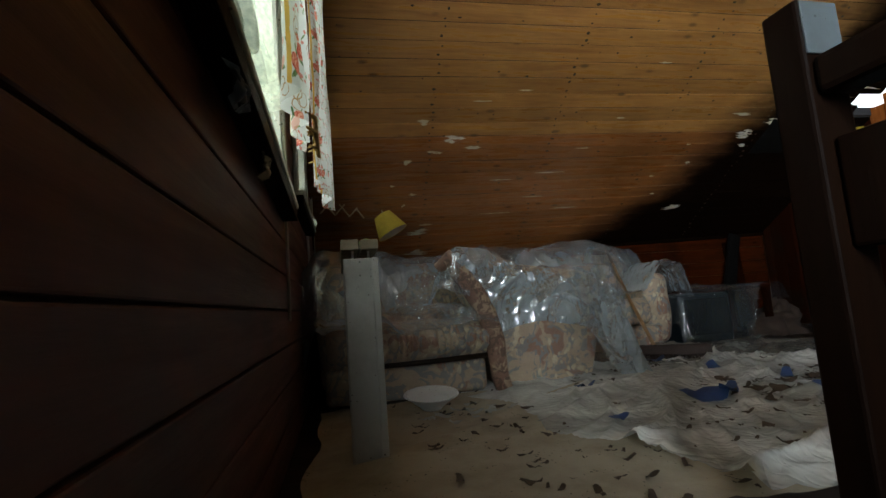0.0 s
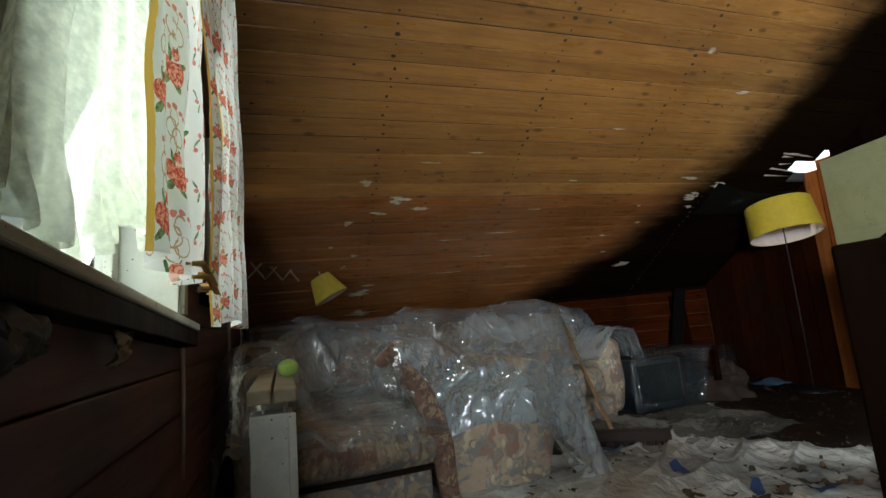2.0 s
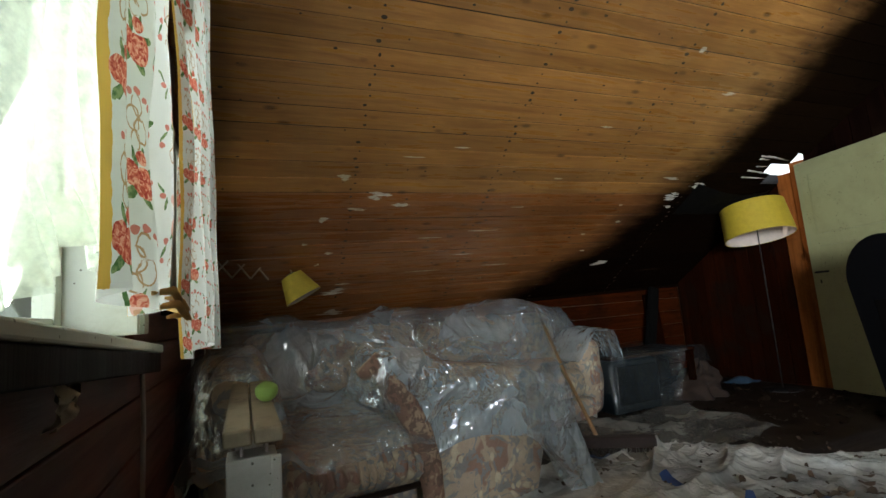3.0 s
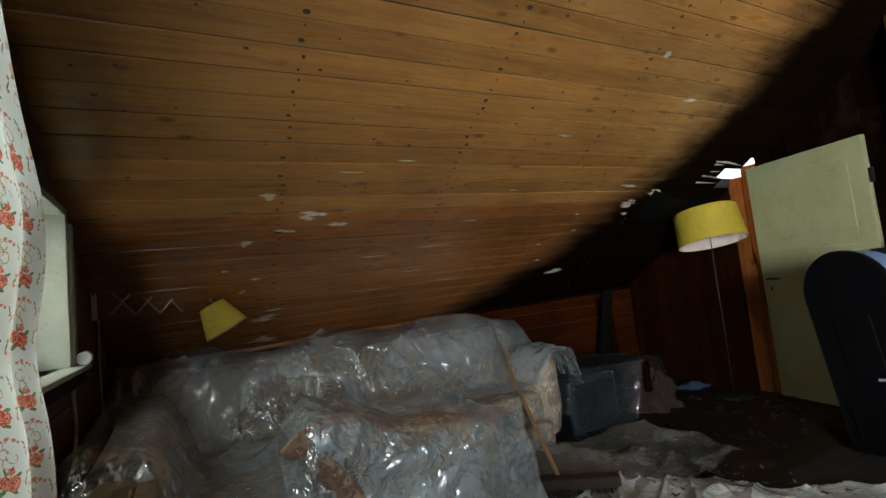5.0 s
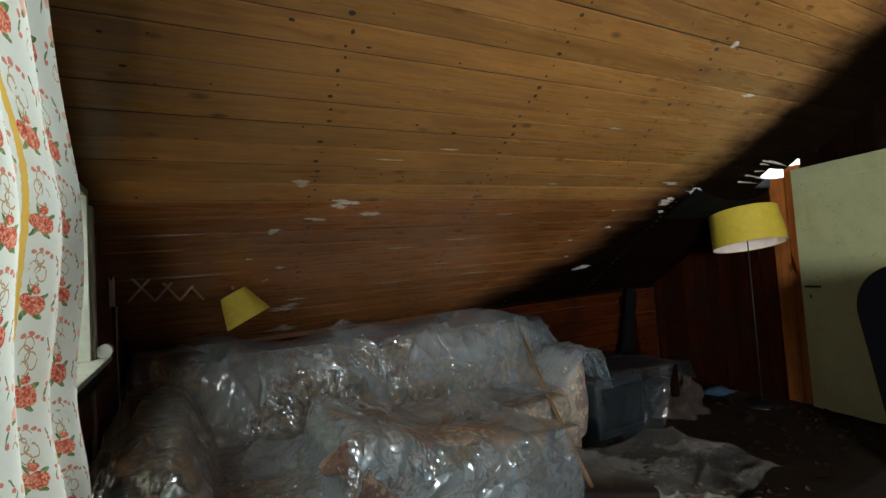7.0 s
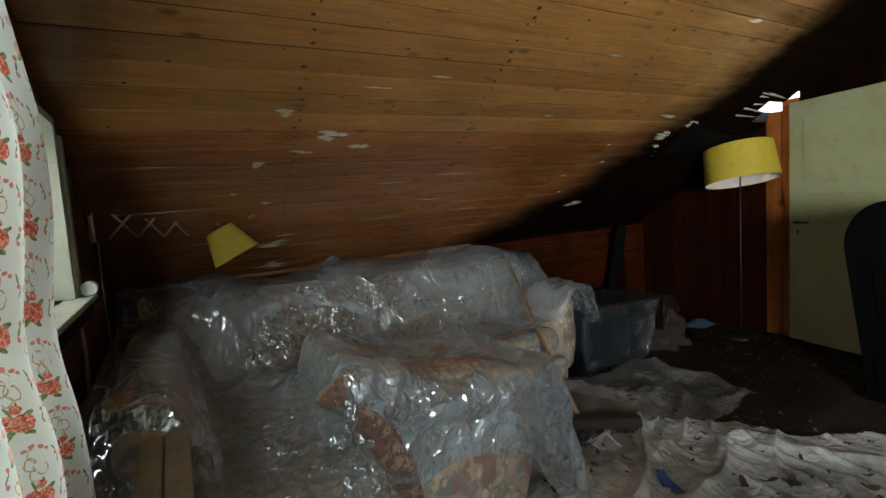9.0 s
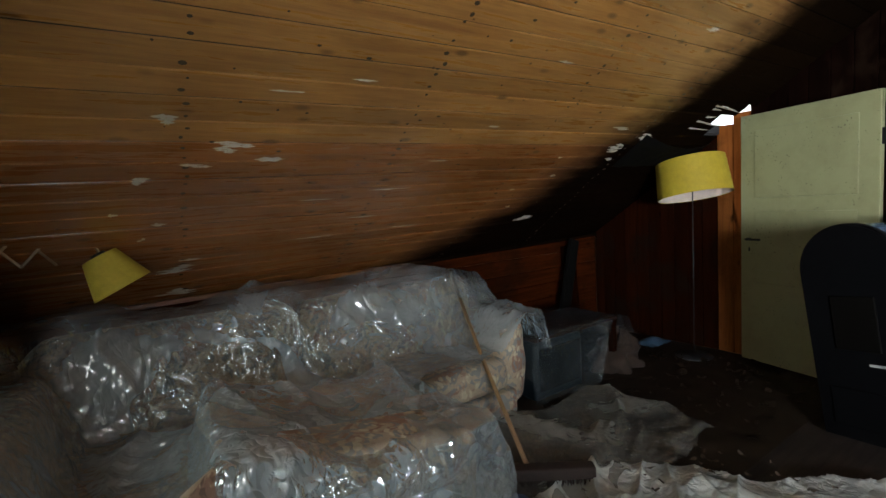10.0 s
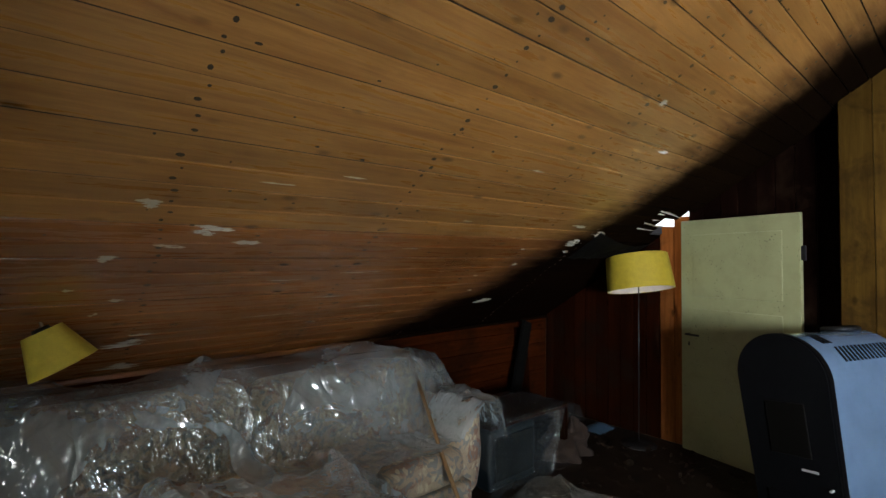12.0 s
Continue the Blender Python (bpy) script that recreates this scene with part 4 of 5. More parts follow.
def slot(a0, x0, x1, r=0.2415):
    """A dark slot across the rounded top, at an angle from the crown."""
    bm = bmesh.new()
    ca = math.radians(a0)
    c = Vector(((x0 + x1) / 2, SY - r * math.sin(ca), 1.145 - 0.24 + r * math.cos(ca)))
    box(bm, -(x1 - x0) / 2, (x1 - x0) / 2, -0.045, 0.045, -0.002, 0.0015)
    bmesh.ops.transform(bm, matrix=Matrix.Translation(c) @ Matrix.Rotation(ca, 4, "X"), verts=bm.verts)
    return bm
for k in range(15):
    stove_part("vent_slot", slot(58, 3.86 + 0.036 * k, 3.876 + 0.036 * k), BLACKEN, stove)
for k in range(3):
    stove_part("vent_slot", slot(30, 3.83 + 0.03 * k, 3.812 + 0.03 * k), BLACKEN, stove)
bm = bmesh.new()
lathe(bm, [(0.0, 0.0), (0.1, 0.0), (0.1, 0.02), (0.08, 0.03)], (4.3, 1.97, 1.142), 28)
stove_part("collar", bm, IRON, stove)
# ---- door ----
door = empty("door_1", (4.52, 2.5, 0.0), "cream painted panel door standing ajar, stained", "door", kind="structure")
dm = Matrix.Translation((4.43, 2.06, 0.02)) @ Matrix.Rotation(math.atan2(-0.2, 0.865), 4, "Z")
def on_door(bm):
    bmesh.ops.transform(bm, matrix=dm, verts=bm.verts)
    return bm
leaf = part("leaf", on_door(boxed(0, 0.04, 0, 0.88, 0, 1.88, bevel=0.004)), DOORPAINT, door)
for z0, z1 in ((0.14, 0.62), (0.72, 1.16), (1.26, 1.76)):
    part("panel", on_door(boxed(-0.005, 0.002, 0.11, 0.77, z0, z1, bevel=0.004)), DOORPAINT, leaf)
part("door_handle", on_door(boxed(-0.05, -0.034, 0.7, 0.82, 0.94, 0.956, bevel=0.006)), IRON, door)
part("handle_neck", on_door(boxed(-0.036, 0.0, 0.8, 0.818, 0.938, 0.958, bevel=0.004)), IRON, door)
part("lock_plate", on_door(boxed(-0.004, 0.0, 0.79, 0.83, 0.82, 1.0, bevel=0.001)), DOORPAINT, door)
part("keyhole", on_door(boxed(-0.006, -0.003, 0.804, 0.816, 0.855, 0.885)), IRON, door)
for z in (0.25, 1.55):
    part("hinge", on_door(boxed(0.004, 0.02, -0.03, -0.001, z, z + 0.1, bevel=0.003)), IRON, door)

# ---- lamps ----
lamp = empty("floor_lamp", (4.45, 3.2, 0.0), "floor lamp with a crooked yellow drum shade", "lamp")
LC = (4.45, 3.2, 1.46)
tm = Matrix.Rotation(radians(-10), 4, "X") @ Matrix.Rotation(radians(4), 4, "Y")
bm = bmesh.new()
lathe(bm, [(0.272, -0.145), (0.252, 0.145)], LC, 44, tm)
shade = part("shade", bm, SHADE_Y, lamp)
bm = bmesh.new()
lathe(bm, [(0.248, 0.143), (0.268, -0.143)], LC, 44, tm)
part("lining", bm, SHADE_IN, shade, "pale pink inside of the shade")
bm = bmesh.new()
tube(bm, [(4.45, 3.2, 0.03), (4.452, 3.2, 0.8), (4.455, 3.2, 1.52)], 0.005)
part("pole", bm, IRON, lamp)
bm = bmesh.new()
lathe(bm, [(0.0, 0.03), (0.06, 0.03), (0.14, 0.018), (0.15, 0.0), (0.0, 0.0)], (4.45, 3.2, 0.0), 30)
part("foot", bm, IRON, lamp)

slamp = empty("wall_lamp", (0.0, 3.7, 1.35), "brass scissor-arm wall lamp with a tilted yellow shade", "lamp")
part("bracket", boxed(0.0, 0.022, 3.69, 3.72, 1.2, 1.42, bevel=0.003), BRASS, slamp)
LY, A0, A1 = 3.705, 0.075, 0.405
def arm_at(u):
    return A0 + (A1 - A0) * u, LY + 0.12 * u, 1.285 - 0.018 * u
for k in range(3):
    for s in (-1, 1):
        (xa, ya, za), (xb, yb, zb) = arm_at(k / 3), arm_at((k + 1) / 3)
        h = 0.068
        bm = bmesh.new()
        tube(bm, [(xa, ya + 0.006 * s, za + s * h), (xb, yb + 0.006 * s, zb - s * h)], 0.0065, 6)
        part("scissor_bar", bm, BRASS, slamp)
bm = bmesh.new()
tube(bm, [(0.41, 3.826, 1.335), (0.48, 3.83, 1.305), (0.545, 3.835, 1.27), (0.57, 3.838, 1.2)], 0.006, 8)
part("arm_end", bm, BRASS, slamp)
sm = Matrix.Rotation(radians(-27), 4, "Y") @ Matrix.Rotation(radians(-6), 4, "X")
bm = bmesh.new()
lathe(bm, [(0.128, -0.085), (0.074, 0.085)], (0.593, 3.84, 1.145), 32, sm)
sh = part("shade", bm, SHADE_LIT, slamp)
bm = bmesh.new()
lathe(bm, [(0.071, 0.084), (0.125, -0.083)], (0.593, 3.84, 1.145), 32, sm)
part("lining", bm, SHADE_IN, sh)
bm = bmesh.new()
lathe(bm, [(0.0, 0.1), (0.03, 0.1), (0.04, 0.05), (0.02, -0.02), (0.0, -0.02)], (0.593, 3.84, 1.145), 16, sm)
part("lamp_holder", bm, IRON, slamp)
bm = bmesh.new()
tube(bm, [(0.028, 3.7, 1.2), (0.024, 3.7, 1.0), (0.03, 3.702, 0.72)], 0.0045, 6)
part("cable", bm, CABLE, slamp)

# ---- posts of the stair rail ----
post = empty("rail_post", (0.26, 1.62, 0.0), "chipped grey-white painted rail post beside the stairs", "post")
part("post", boxed(0.205, 0.305, 1.57, 1.66, 0.0, 0.63, bevel=0.004), POSTPAINT, post)
part("edge_strip", boxed(0.292, 0.312, 1.558, 1.5695, 0.0, 0.63, bevel=0.003), POSTPAINT, post)
part("post", boxed(0.21, 0.3, 2.3, 2.38, 0.0, 0.655, bevel=0.004), POSTPAINT, post)
part("rail", boxed(0.2, 0.256, 1.56, 2.47, 0.656, 0.69, bevel=0.005), RAILTOP, post)
part("rail", boxed(0.26, 0.316, 1.562, 2.49, 0.655, 0.688, bevel=0.005), RAILTOP, post)
for x in (0.235, 0.285):
    bm = bmesh.new()
    tube(bm, [(x, 1.6, 0.6), (x, 1.6, 0.66)], 0.004, 6)
    part("nail", bm, CHROME, post)
bm = bmesh.new()
bmesh.ops.create_icosphere(bm, subdivisions=3, radius=0.031, matrix=Matrix.Translation((0.3, 1.92, 0.719)))
for v in bm.verts:
    v.co += Vector((0, 0, -0.006)) * smooth(0.0, 0.02, v.co.z - 0.725)
for f in bm.faces:
    f.smooth = True
thing("ball", bm, BALLGREEN, "small grubby yellow-green ball on a rail", "ball")

newel = empty("newel_post", (0.9, 0.58, 0.0), "square brown stair newel with broad handrails", "newel")
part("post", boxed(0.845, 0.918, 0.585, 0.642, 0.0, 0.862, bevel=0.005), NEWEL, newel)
# Bluish daylight on the post's head, put into a thin plate's colour
part("worn_face", boxed(0.849, 0.914, 0.5815, 0.5845, 0.778, 0.857, bevel=0.001), LIT_RAG_GREY, newel, "thin grey plate coloured for daylight on the post's head")
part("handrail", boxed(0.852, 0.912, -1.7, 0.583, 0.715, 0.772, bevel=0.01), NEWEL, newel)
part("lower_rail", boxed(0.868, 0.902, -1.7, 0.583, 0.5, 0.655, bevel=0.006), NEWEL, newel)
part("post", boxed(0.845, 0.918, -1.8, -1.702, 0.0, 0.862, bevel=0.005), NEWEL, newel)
# charred leaning board in the corner
bm = boxed(-0.06, 0.06, -0.02, 0.02, 0.0, 1.02, bevel=0.006)
bmesh.ops.transform(bm, matrix=Matrix.Translation((3.92, 4.17, 0.0)) @ Matrix.Rotation(radians(19), 4, "Y") @ Matrix.Rotation(radians(-4), 4, "X"), verts=bm.verts)
thing("leaning_board", bm, CHAR, "charred black board leaning in the corner", "board")
bm = boxed(0.0, 0.18, 0.0, 0.03, 0.0, 0.9, bevel=0.006)
bmesh.ops.transform(bm, matrix=Matrix.Translation((4.2, 4.28, 0.0)) @ Matrix.Rotation(radians(-4), 4, "X"), verts=bm.verts)
thing("loose_plank", bm, BOARD_RED, "loose red-brown plank leaning on the knee wall", "board")

# ---- windows ----
for k, w in enumerate((W1, W2, W0)):
    win = empty("window_%d" % (k + 1), (-0.1, (w[0] + w[1]) / 2, w[2]), "white painted wooden window with a chipped sill", "window", kind="structure")
    sill = boxed(-0.205, 0.06, w[0] - 0.24, w[1] + 0.015 + 0.1 * (k == 1), w[2] - 0.02, w[2], bevel=0.004)
    apron = boxed(0.002, 0.055, w[0] - 0.23, w[1] + 0.01, w[2] - 0.065, w[2] - 0.0205, bevel=0.003)
    for v in (*sill.verts, *apron.verts):
        v.co.z += (0.005 - 0.062 * (v.co.y - 1.3)) * (k == 0)  # the first sill has sunk at its far end
    part("window_sill", sill, WHITE, win)
    part("sill_apron", apron, NEWEL, win, "dark rotten board under the sill")
    fr = part("window_frame", boxed(-0.19, 0.012, w[1] - 0.03, w[1] - 0.001, w[2] + 0.001, w[3] - 0.001, bevel=0.002), WHITE, win)
    part("window_frame", boxed(-0.19, 0.012, w[0] + 0.001, w[0] + 0.03, w[2] + 0.001, w[3] - 0.001, bevel=0.002), WHITE, win)
    part("window_frame", boxed(-0.19, 0.012, w[0] + 0.031, w[1] - 0.031, w[3] - 0.03, w[3] - 0.002, bevel=0.002), WHITE, win)
    part("casing", boxed(0.003, 0.022, w[1] + 0.001, w[1] + 0.055, w[2] + 0.001, w[3] - 0.02 - 0.04 * (k == 1), bevel=0.003), WHITE, win)
    part("casing", boxed(0.003, 0.022, w[0] - (0.22 if k == 0 else 0.075), w[0] - 0.001, w[2] + 0.001, w[3], bevel=0.003), WHITE, win)
    ym = (w[0] + w[1]) / 2
    for a, b in ((w[0] + 0.031, w[0] + 0.075), (w[1] - 0.075, w[1] - 0.031)):
        part("sash_bar", boxed(-0.18, -0.135, a, b, w[2] + 0.002, w[3] - 0.032, bevel=0.003), WHITE, win)
    for a, b in ((w[2] + 0.003, w[2] + 0.05), (w[3] - 0.085, w[3] - 0.034)):
        part("sash_rail", boxed(-0.178, -0.137, w[0] + 0.0755, w[1] - 0.0755, a, b, bevel=0.003), WHITE, win)
    g = part("pane", boxed(-0.16, -0.156, w[0] + 0.07, w[1] - 0.07, w[2] + 0.045, w[3] - 0.08), GLASS, win)
    g.visible_shadow = False
bm = bmesh.new()
tube(bm, [(0.045, 3.14, 1.047), (0.045, 3.2, 1.047)], 0.026, 16)
thing("sill_jar", bm, ENAMEL, "small white pot lying on the window sill", "pot")
bm = bmesh.new()
grid(bm, lambda u, v: Vector((-4.0, -9.0 + 64 * u, -6.0 + 24 * v)), 4, 4)
thing("backdrop", bm, DISTANCE, "pale bright overcast distance with hazy greenery", "backdrop", kind="structure")
bm = bmesh.new()
grid(bm, lambda u, v: Vector((9.0, -6.0 + 18 * u, 1.0 + 7 * v)), 4, 4)
thing("backdrop", bm, SKYGAP, "white bright sky seen through the broken roof", "backdrop", kind="structure")


# ---- curtains ----
def curtain(name, place, width, z0, z1, folds, depth, label, material, waist=None, bulge=None, cloth=0.75, seed=0.0, lean=0.0, fine=1.0):
    """Hung cloth: place(u) gives the foot line; folds run down it."""
    bm = bmesh.new()
    uvl = bm.loops.layers.uv.new("cloth")
    nu, nv = 90, 60
    def at(u, v):
        z = z1 + (z0 - z1) * v + 0.012 * math.sin(u * 7 + seed) * v
        x, y = place(u)
        ph = u * folds * 2 * math.pi + 0.9 * nz(u, v, seed, 3)
        amp = depth * (0.55 + 0.45 * v)
        if waist:
            pinch = math.exp(-((z - waist) / 0.09) ** 2)
            y = y + (width / 2 - (u * width)) * 0.45 * pinch
            amp *= 1 - 0.4 * pinch
        x += amp * math.sin(ph) + 0.01 * nz(u * 3, v * 3, seed, 2)
        y += 0.35 * amp * math.cos(ph) + lean * (1 - v)
        if bulge:
            y += bulge * u * math.exp(-((z - 1.42) / 0.2) ** 2) - 0.33 * smooth(1.35, 1.85, z) - 0.1 * u * math.exp(-((z - 1.14) / 0.12) ** 2)
        return Vector((x, y, z))
    vs = grid(bm, at, nu, nv)
    index = {}
    for i, row in enumerate(vs):
        for j, v in enumerate(row):
            index[v] = (i / nu * cloth * fine, (z1 - z0) * (1 - j / nv) * fine)
    for f in bm.faces:
        for lp in f.loops:
            lp[uvl].uv = index[lp.vert]
    return thing(name, bm, material, label, "curtain")


curtain("curtain", lambda u: (0.105 + 0.01 * u, 1.05 + 0.45 * u), 0.45, 0.94, 2.02, 3.0, 0.022, "white cotton curtain with red roses, knotted at the hem", COTTON, cloth=0.75, seed=1.0)
curtain("curtain", lambda u: (0.14 + 0.03 * u, 1.44 + 0.43 * u), 0.43, 0.86, 2.0, 3.2, 0.02, "white rose-print cotton curtain with a yellow border", COTTON, bulge=0.03, cloth=0.72, seed=4.0, fine=1.9)
bm = bmesh.new()
for k in range(4):
    y0, z = 1.22 + 0.05 * k, 0.955 - 0.012 * (k % 2) - 0.006 * k
    tube(bm, [(0.13, y0, z), (0.15, y0 + 0.05, z + 0.006), (0.15, y0 + 0.12, z - 0.004), (0.12, y0 + 0.17, z + 0.004)], [0.003, 0.0065, 0.006, 0.002], 8)
thing("curtain_tie", bm, SASH, "knotted orange cloth tie at the curtain's hem", "curtain tie")
bm = bmesh.new()
def lace(u, v):
    y = 0.84 + (0.37 + 0.17 * v) * u + 0.02 * math.sin(v * 5)
    z = 2.0 - (1.02 + 0.06 * math.sin(u * 6)) * v
    hem = smooth(0.86, 1.0, v)
    x = 0.035 + 0.014 * math.sin(u * 26 + 3 * v + 2 * nz(u, v, 3, 3)) * (0.4 + v) + 0.02 * hem * math.sin(u * 90) + 0.02 * nz(u * 4, v * 4, 0)
    return Vector((x, y + 0.03 * hem * u, z))
grid(bm, lace, 110, 60)
thing("net_curtain", bm, NET, "torn greyish lace net curtain with a ruffled hem", "curtain")
bm = bmesh.new()
for k in range(3):
    pts = [(0.05, 1.3 + 0.009 * math.cos(a) * (1 if k % 2 else 0.4), 1.3 - 0.038 * k + 0.024 * math.sin(a)) for a in (2 * math.pi * i / 12 for i in range(13))]
    tube(bm, pts, 0.0025, 6)
thing("curtain_hook", bm, CHROME, "short metal chain hook hanging at the window", "hook")

# ---- floor coverings and litter ----
def sheet(bm, x0, x1, y0, y1, nx, ny, height, edge=0.07, seed=0.0, inside=None):
    def at(u, v):
        x = x0 + (x1 - x0) * u
        y = y0 + (y1 - y0) * v
        x += edge * nz(y, seed, 0, 3) * (1 if u in (0.0, 1.0) else 0.3)
        y += edge * nz(x, seed + 3, 0, 3)
        d = height(x, y)
        return Vector((x + 0.2 * d, y, 0.004 + max(0.0, d)))
    return grid(bm, at, nx, ny, inside)


def folds(x, y):
    """Long flowing folds of limp plastic, with smooth ground between them."""
    wx, wy = x + 0.16 * nz(x, y, 1, 1.7), y + 0.16 * nz(x, y, 5, 1.7)
    a, b = 0.86 * wx + 0.5 * wy, 0.86 * wy - 0.5 * wx
    d = 0.006 + 0.04 * max(0.0, ridge(a * 0.4, b * 1.3, 0.3, 1.9)) ** 6
    d += 0.024 * max(0.0, ridge(a * 0.5 + b * 0.3, b * 1.4, 4.0, 3.2)) ** 6 * smooth(-0.2, 0.3, nz(x, y, 7, 1.6))
    d += 0.016 * max(0.0, ridge(wx * 1.2 - wy * 0.5, wy * 0.4, 9.0, 3.8)) ** 6
    d += 0.05 * math.exp(-((x - 2.15 - 0.5 * (y - 2.2)) / 0.09) ** 2) * smooth(2.65, 2.4, y) * smooth(1.7, 2.0, y) * (0.7 + 0.6 * nz(x, y, 4, 8))
    return d + 0.004 * nz(x, y, 0, 8) + 0.008 * nz(x, y, 2, 2.4) + 0.003 * max(0.0, ridge(x, y, 2, 17)) ** 3


bm = bmesh.new()
sheet(bm, 0.08, 4.72, 2.2, 4.36, 90, 50, lambda x, y: 0.004 + 0.012 * max(0.0, nz(x, y, 0, 6)), 0.0, 1.0)
thing("rotten_carpet", bm, MUD, "rotten dark brown carpet, damp and littered", "carpet")
bm = bmesh.new()
sheet(bm, 0.08, 2.2, 0.98, 2.42, 90, 70, lambda x, y: 0.006 + 0.4 * folds(x + 7, y), 0.03, 2.0)
thing("floor_cloth", bm, CLOTH, "dirty beige cloth spread on the floor", "floor cloth")
bm = bmesh.new()
sheet(bm, 0.72, 3.25, 0.95, 2.7, 260, 190, lambda x, y: 0.014 + folds(x, y) * smooth(0.7, 1.1, x), 0.14, 3.0,
      lambda u, v: u * 2.53 + 0.72 < 1.02 - 0.3 * v + 0.12 * nz(v * 4, 1, 0)
      or u * 2.53 + 0.72 > 2.58 + (2.6 - (0.95 + 1.75 * v)) * 0.75 + 0.12 * nz(u * 6, v * 6, 2))
thing("floor_sheet", bm, FILM_FLOOR, "crumpled dirty milky plastic sheet spread over the floor", "floor sheet")
bm = bmesh.new()
sheet(bm, 1.75, 3.3, 2.45, 3.3, 90, 60, lambda x, y: 0.02 + 0.8 * folds(x + 3, y + 1), 0.16, 5.0)
thing("plastic_sheet", bm, FILM_BROWN, "crumpled clear plastic lying on the dark floor", "plastic sheet")


def scrap(bm, x, y, size, rng, lift=0.03, stand=0.5):
    """A curled torn scrap."""
    a = rng.uniform(0, 6.28)
    w, l = size * rng.uniform(0.25, 0.6), size
    rows = []
    for i in range(5):
        t = i / 4 - 0.5
        z = lift + stand * size * (abs(t) ** 1.5) * rng.uniform(0.4, 1.4) + rng.uniform(0, 0.006)
        c = Vector((x + math.cos(a) * l * t, y + math.sin(a) * l * t, z))
        ww = w * (1 - 1.6 * t * t) * rng.uniform(0.7, 1.2) * 0.5
        s = Vector((-math.sin(a) * ww, math.cos(a) * ww, rng.uniform(-0.3, 0.6) * ww))
        rows.append((bm.verts.new(c + s), bm.verts.new(c + Vector((0, 0, 0.2 * ww))), bm.verts.new(c - s)))
    for p, q in zip(rows, rows[1:]):
        for k in range(2):
            bm.faces.new((p[k], p[k + 1], q[k + 1], q[k])).smooth = True


rng = random.Random(17)
BLUES = ((1.28, 2.16, 0.1), (2.02, 2.18, 0.15), (2.1, 2.25, 0.1), (1.55, 1.72, 0.2), (1.68, 1.74, 0.18), (2.02, 1.62, 0.12), (2.08, 1.85, 0.14), (2.3, 1.75, 0.12), (1.1, 1.6, 0.09), (2.18, 1.6, 0.1), (2.0, 2.66, 0.14))
for x, y, s in BLUES:
    bm = bmesh.new()
    scrap(bm, x, y, s, rng, 0.035, 0.5)
    thing("blue_scrap", bm, BLUE, "torn dark blue plastic scrap on the floor", "scrap", "blue scraps on the floor")
bm = bmesh.new()
for _ in range(340):
    x, y = rng.uniform(0.4, 3.1), rng.uniform(1.0, 2.6)
    scrap(bm, x, y, rng.uniform(0.015, 0.06), rng, 0.036 if x > 1.2 else 0.02, 0.35)
for _ in range(40):
    x, y = rng.gauss(2.1, 0.25), rng.gauss(1.75, 0.1)
    scrap(bm, x, y, rng.uniform(0.03, 0.1), rng, 0.035, 0.4)
thing("litter", bm, LEAF, "dry brown leaves and crumbs scattered on the sheets", "litter", kind="stuff")
bm = bmesh.new()
for _ in range(300):
    scrap(bm, rng.uniform(2.2, 4.6), rng.uniform(2.3, 4.2), rng.uniform(0.03, 0.12), rng, 0.012, 0.4)
thing("dark_debris", bm, MUD, "dark damp rubbish strewn over the carpet", "rubbish", kind="stuff")
bm = bmesh.new()
for _ in range(26):
    scrap(bm, rng.gauss(1.72, 0.16), rng.gauss(2.12, 0.05), rng.uniform(0.06, 0.14), rng, 0.03, 0.15)
thing("foam_scraps", bm, FOAM, "crumbling yellow foam lying on the sheet", "foam", kind="stuff")
for x, y, s in ((2.45, 1.72, 0.07), (2.2, 1.95, 0.05), (2.55, 1.9, 0.06), (1.9, 1.5, 0.05), (4.1, 3.3, 0.1)):
    bm = bmesh.new()
    scrap(bm, x, y, s, rng, 0.035, 0.8)
    thing("paper_scrap", bm, PAPER, "curled brown paper scrap on the floor", "paper", "paper scraps on the floor")
bm = bmesh.new()
grid(bm, lambda u, v: Vector((4.35 + 0.28 * u, 3.5 + 0.2 * v, 0.03 + 0.05 * math.sin(math.pi * u) * math.sin(math.pi * v) + 0.01 * nz(u, v, 0, 6))), 14, 10)
thing("blue_bag", bm, CLOTH_BLUE, "flattened faded blue plastic bag on the floor", "bag")

# bowl and crumbs by the sofa
bm = bmesh.new()
lathe(bm, [(0.0, 0.006), (0.045, 0.004), (0.05, 0.012), (0.085, 0.04), (0.11, 0.062), (0.122, 0.066), (0.12, 0.07), (0.105, 0.066), (0.08, 0.045), (0.045, 0.018), (0.0, 0.016)], (0.56, 2.2, 0.018), 36, Matrix.Rotation(radians(7), 4, "X"))
thing("bowl", bm, ENAMEL, "chipped white enamel bowl on the floor", "bowl")
bm = bmesh.new()
for _ in range(16):
    scrap(bm, rng.gauss(0.68, 0.12), rng.gauss(2.02, 0.07), rng.uniform(0.04, 0.1), rng, 0.02, 0.3)
thing("plastic_scraps", bm, SHEETING, "torn pale plastic scraps beside the bowl", "scraps", kind="stuff")

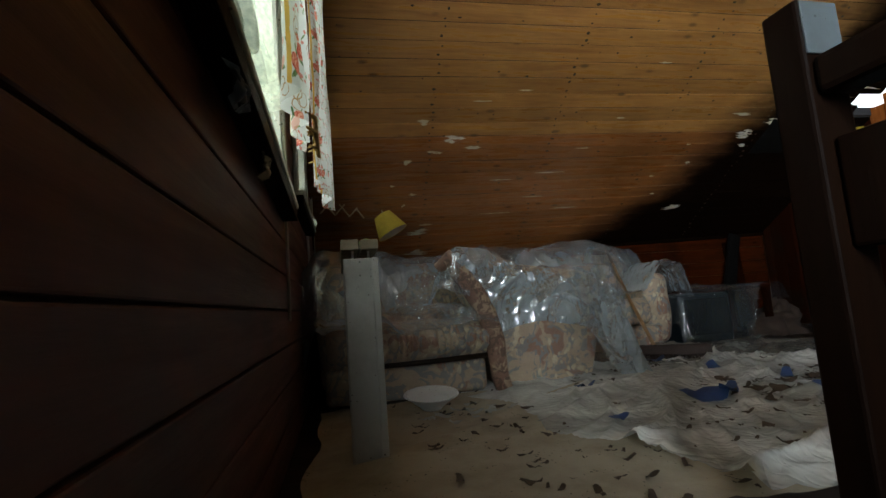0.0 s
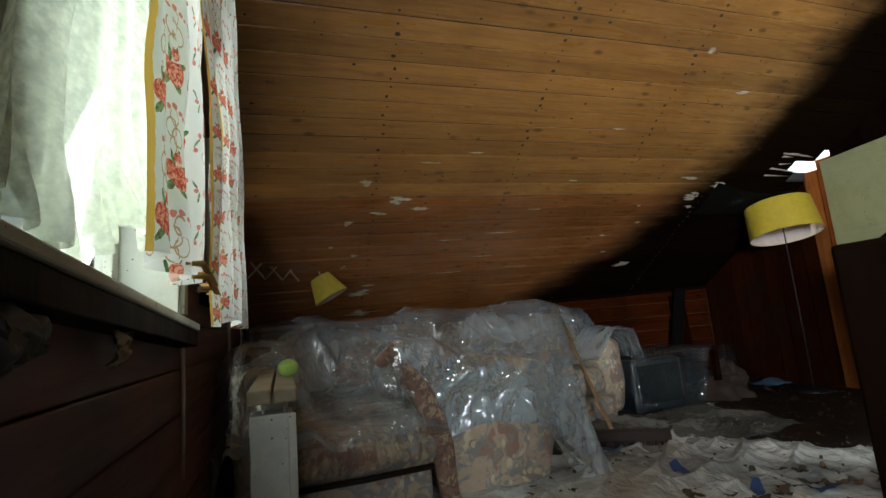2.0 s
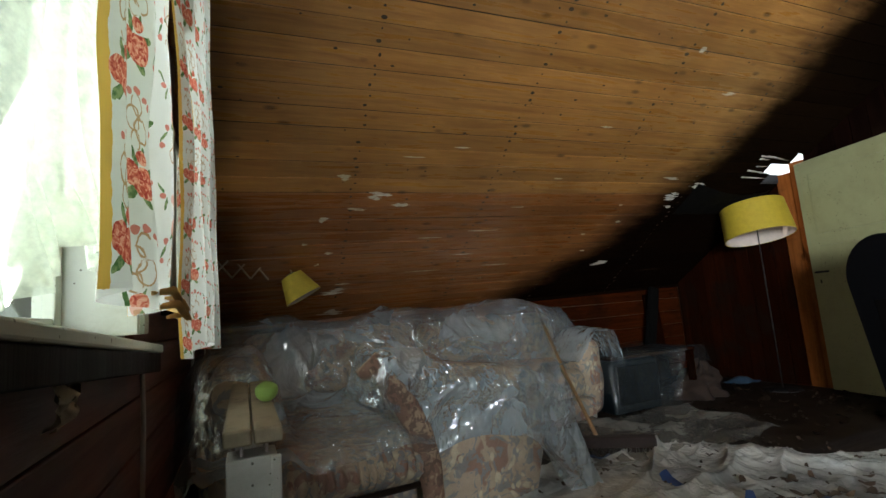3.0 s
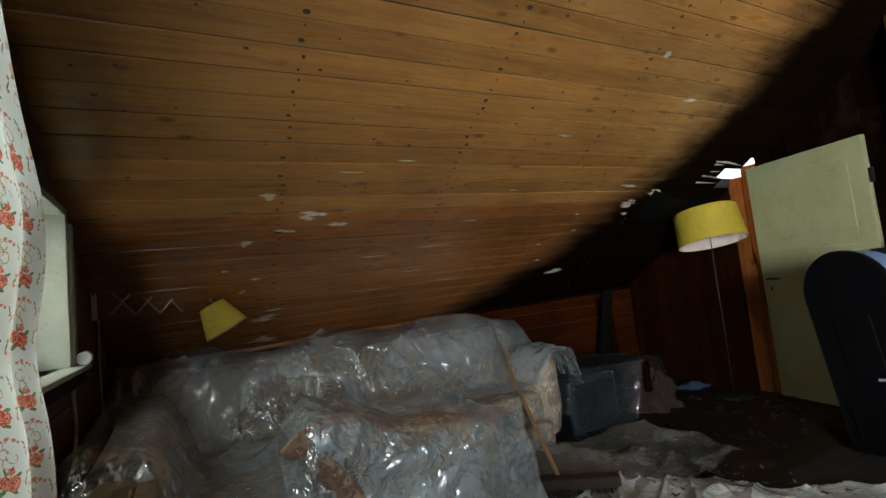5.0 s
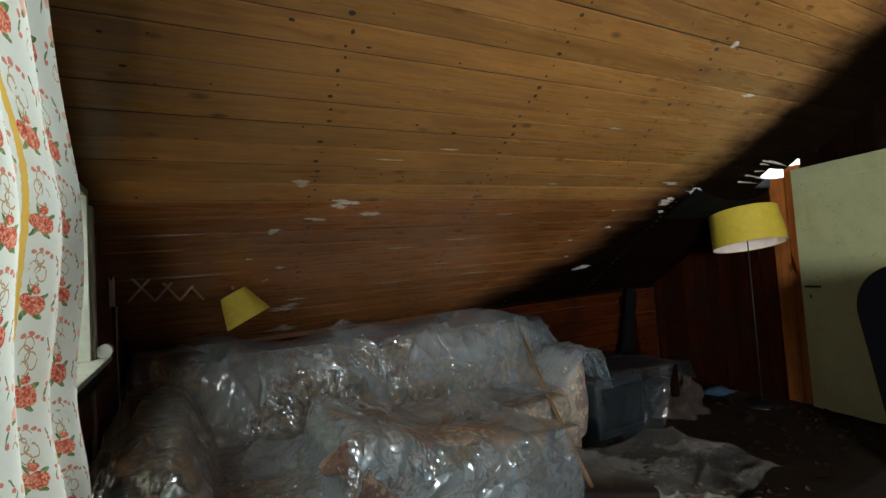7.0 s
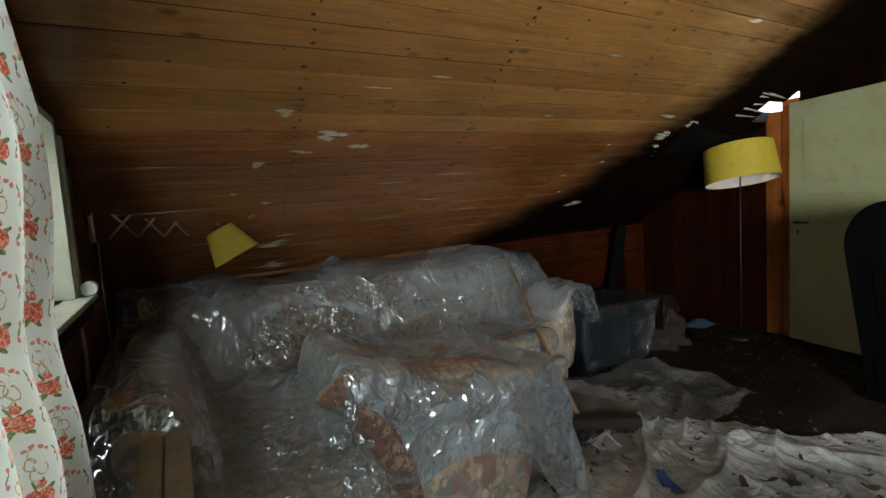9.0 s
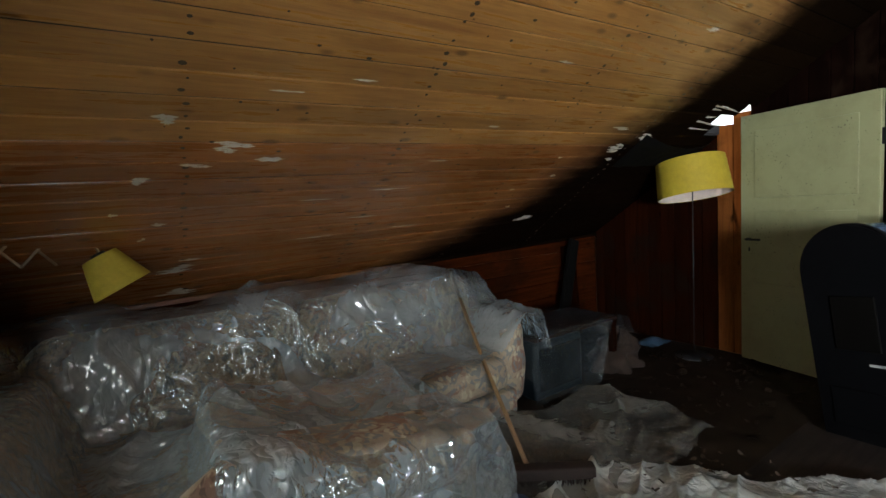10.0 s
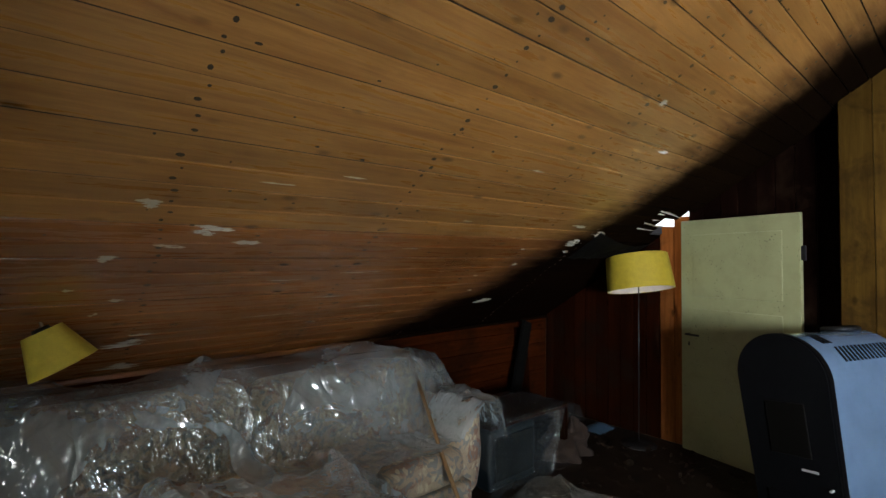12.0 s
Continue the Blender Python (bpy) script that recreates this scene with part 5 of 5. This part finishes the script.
# broom
broom = empty("broom", (2.15, 2.78, 0.0), "wooden broom with dark bristles leaning on the sofa", "broom")
bm = bmesh.new()
tube(bm, [(2.14, 2.8, 0.07), (2.38, 3.42, 0.44), (2.62, 4.03, 0.86)], 0.0125, 10)
part("handle", bm, BROOMSTICK, broom)
bm = boxed(-0.23, 0.23, -0.035, 0.035, 0.055, 0.115, bevel=0.012)
bmr = Matrix.Translation((2.17, 2.72, 0.0)) @ Matrix.Rotation(radians(-36), 4, "Z")
bmesh.ops.transform(bm, matrix=bmr, verts=bm.verts)
part("head", bm, BRISTLE, broom)
bm = bmesh.new()
for k in range(130):
    x, y = rng.uniform(-0.22, 0.22), rng.uniform(-0.03, 0.03)
    tube(bm, [(x, y, 0.06), (x + rng.uniform(-0.012, 0.012), y * 1.6 + rng.uniform(-0.01, 0.01), 0.012)], 0.003, 4)
bmesh.ops.transform(bm, matrix=bmr, verts=bm.verts)
part("bristles", bm, BRISTLE, broom)

# ---- wires and flaking on the left wall ----
def cord(name, pts, r, material, label):
    bm = bmesh.new()
    tube(bm, pts, r, 6)
    return thing(name, bm, material, label, "cable")
cord("wire", [(0.012, 1.86, 0.86), (0.014, 1.865, 0.7), (0.013, 1.86, 0.45)], 0.006, CABLE, "grimy white cable running down the wall")
cord("wire", [(0.012, 3.1, 0.96), (0.016, 3.11, 0.8), (0.012, 3.1, 0.62)], 0.008, CABLE, "grimy white cable running down the wall")
cord("wire", [(0.015, 3.52, 1.6), (0.012, 3.66, 1.45), (0.012, 3.76, 1.1), (0.012, 3.78, 0.95)], 0.006, KNEE, "thin brown cord along the wall")


def rag(name, x, y, z, w, h, seed, material, label):
    bm = bmesh.new()
    def at(u, v):
        n1, n2 = nz(u * 3, v * 3, seed), nz(u * 3 + 9, v * 3, seed)
        return Vector((x + 0.014 + 0.03 * abs(n1) + 0.02 * math.sin(v * 3), y + w * (u - 0.5) * (1 - 0.45 * v) + 0.03 * n2, z - h * v + 0.03 * nz(u * 5, v, seed + 4)))
    grid(bm, at, 12, 12)
    return thing(name, bm, material, label, "wallpaper")
rag("peeling_paper", 0.0, 1.22, 0.87, 0.07, 0.08, 1, CLOTH, "curl of torn pale paper peeling from the wall")
rag("peeling_paper", 0.02, 0.86, 0.86, 0.12, 0.05, 3, LIT_RAG_GREY, "dingy ragged strip hanging under the sill")
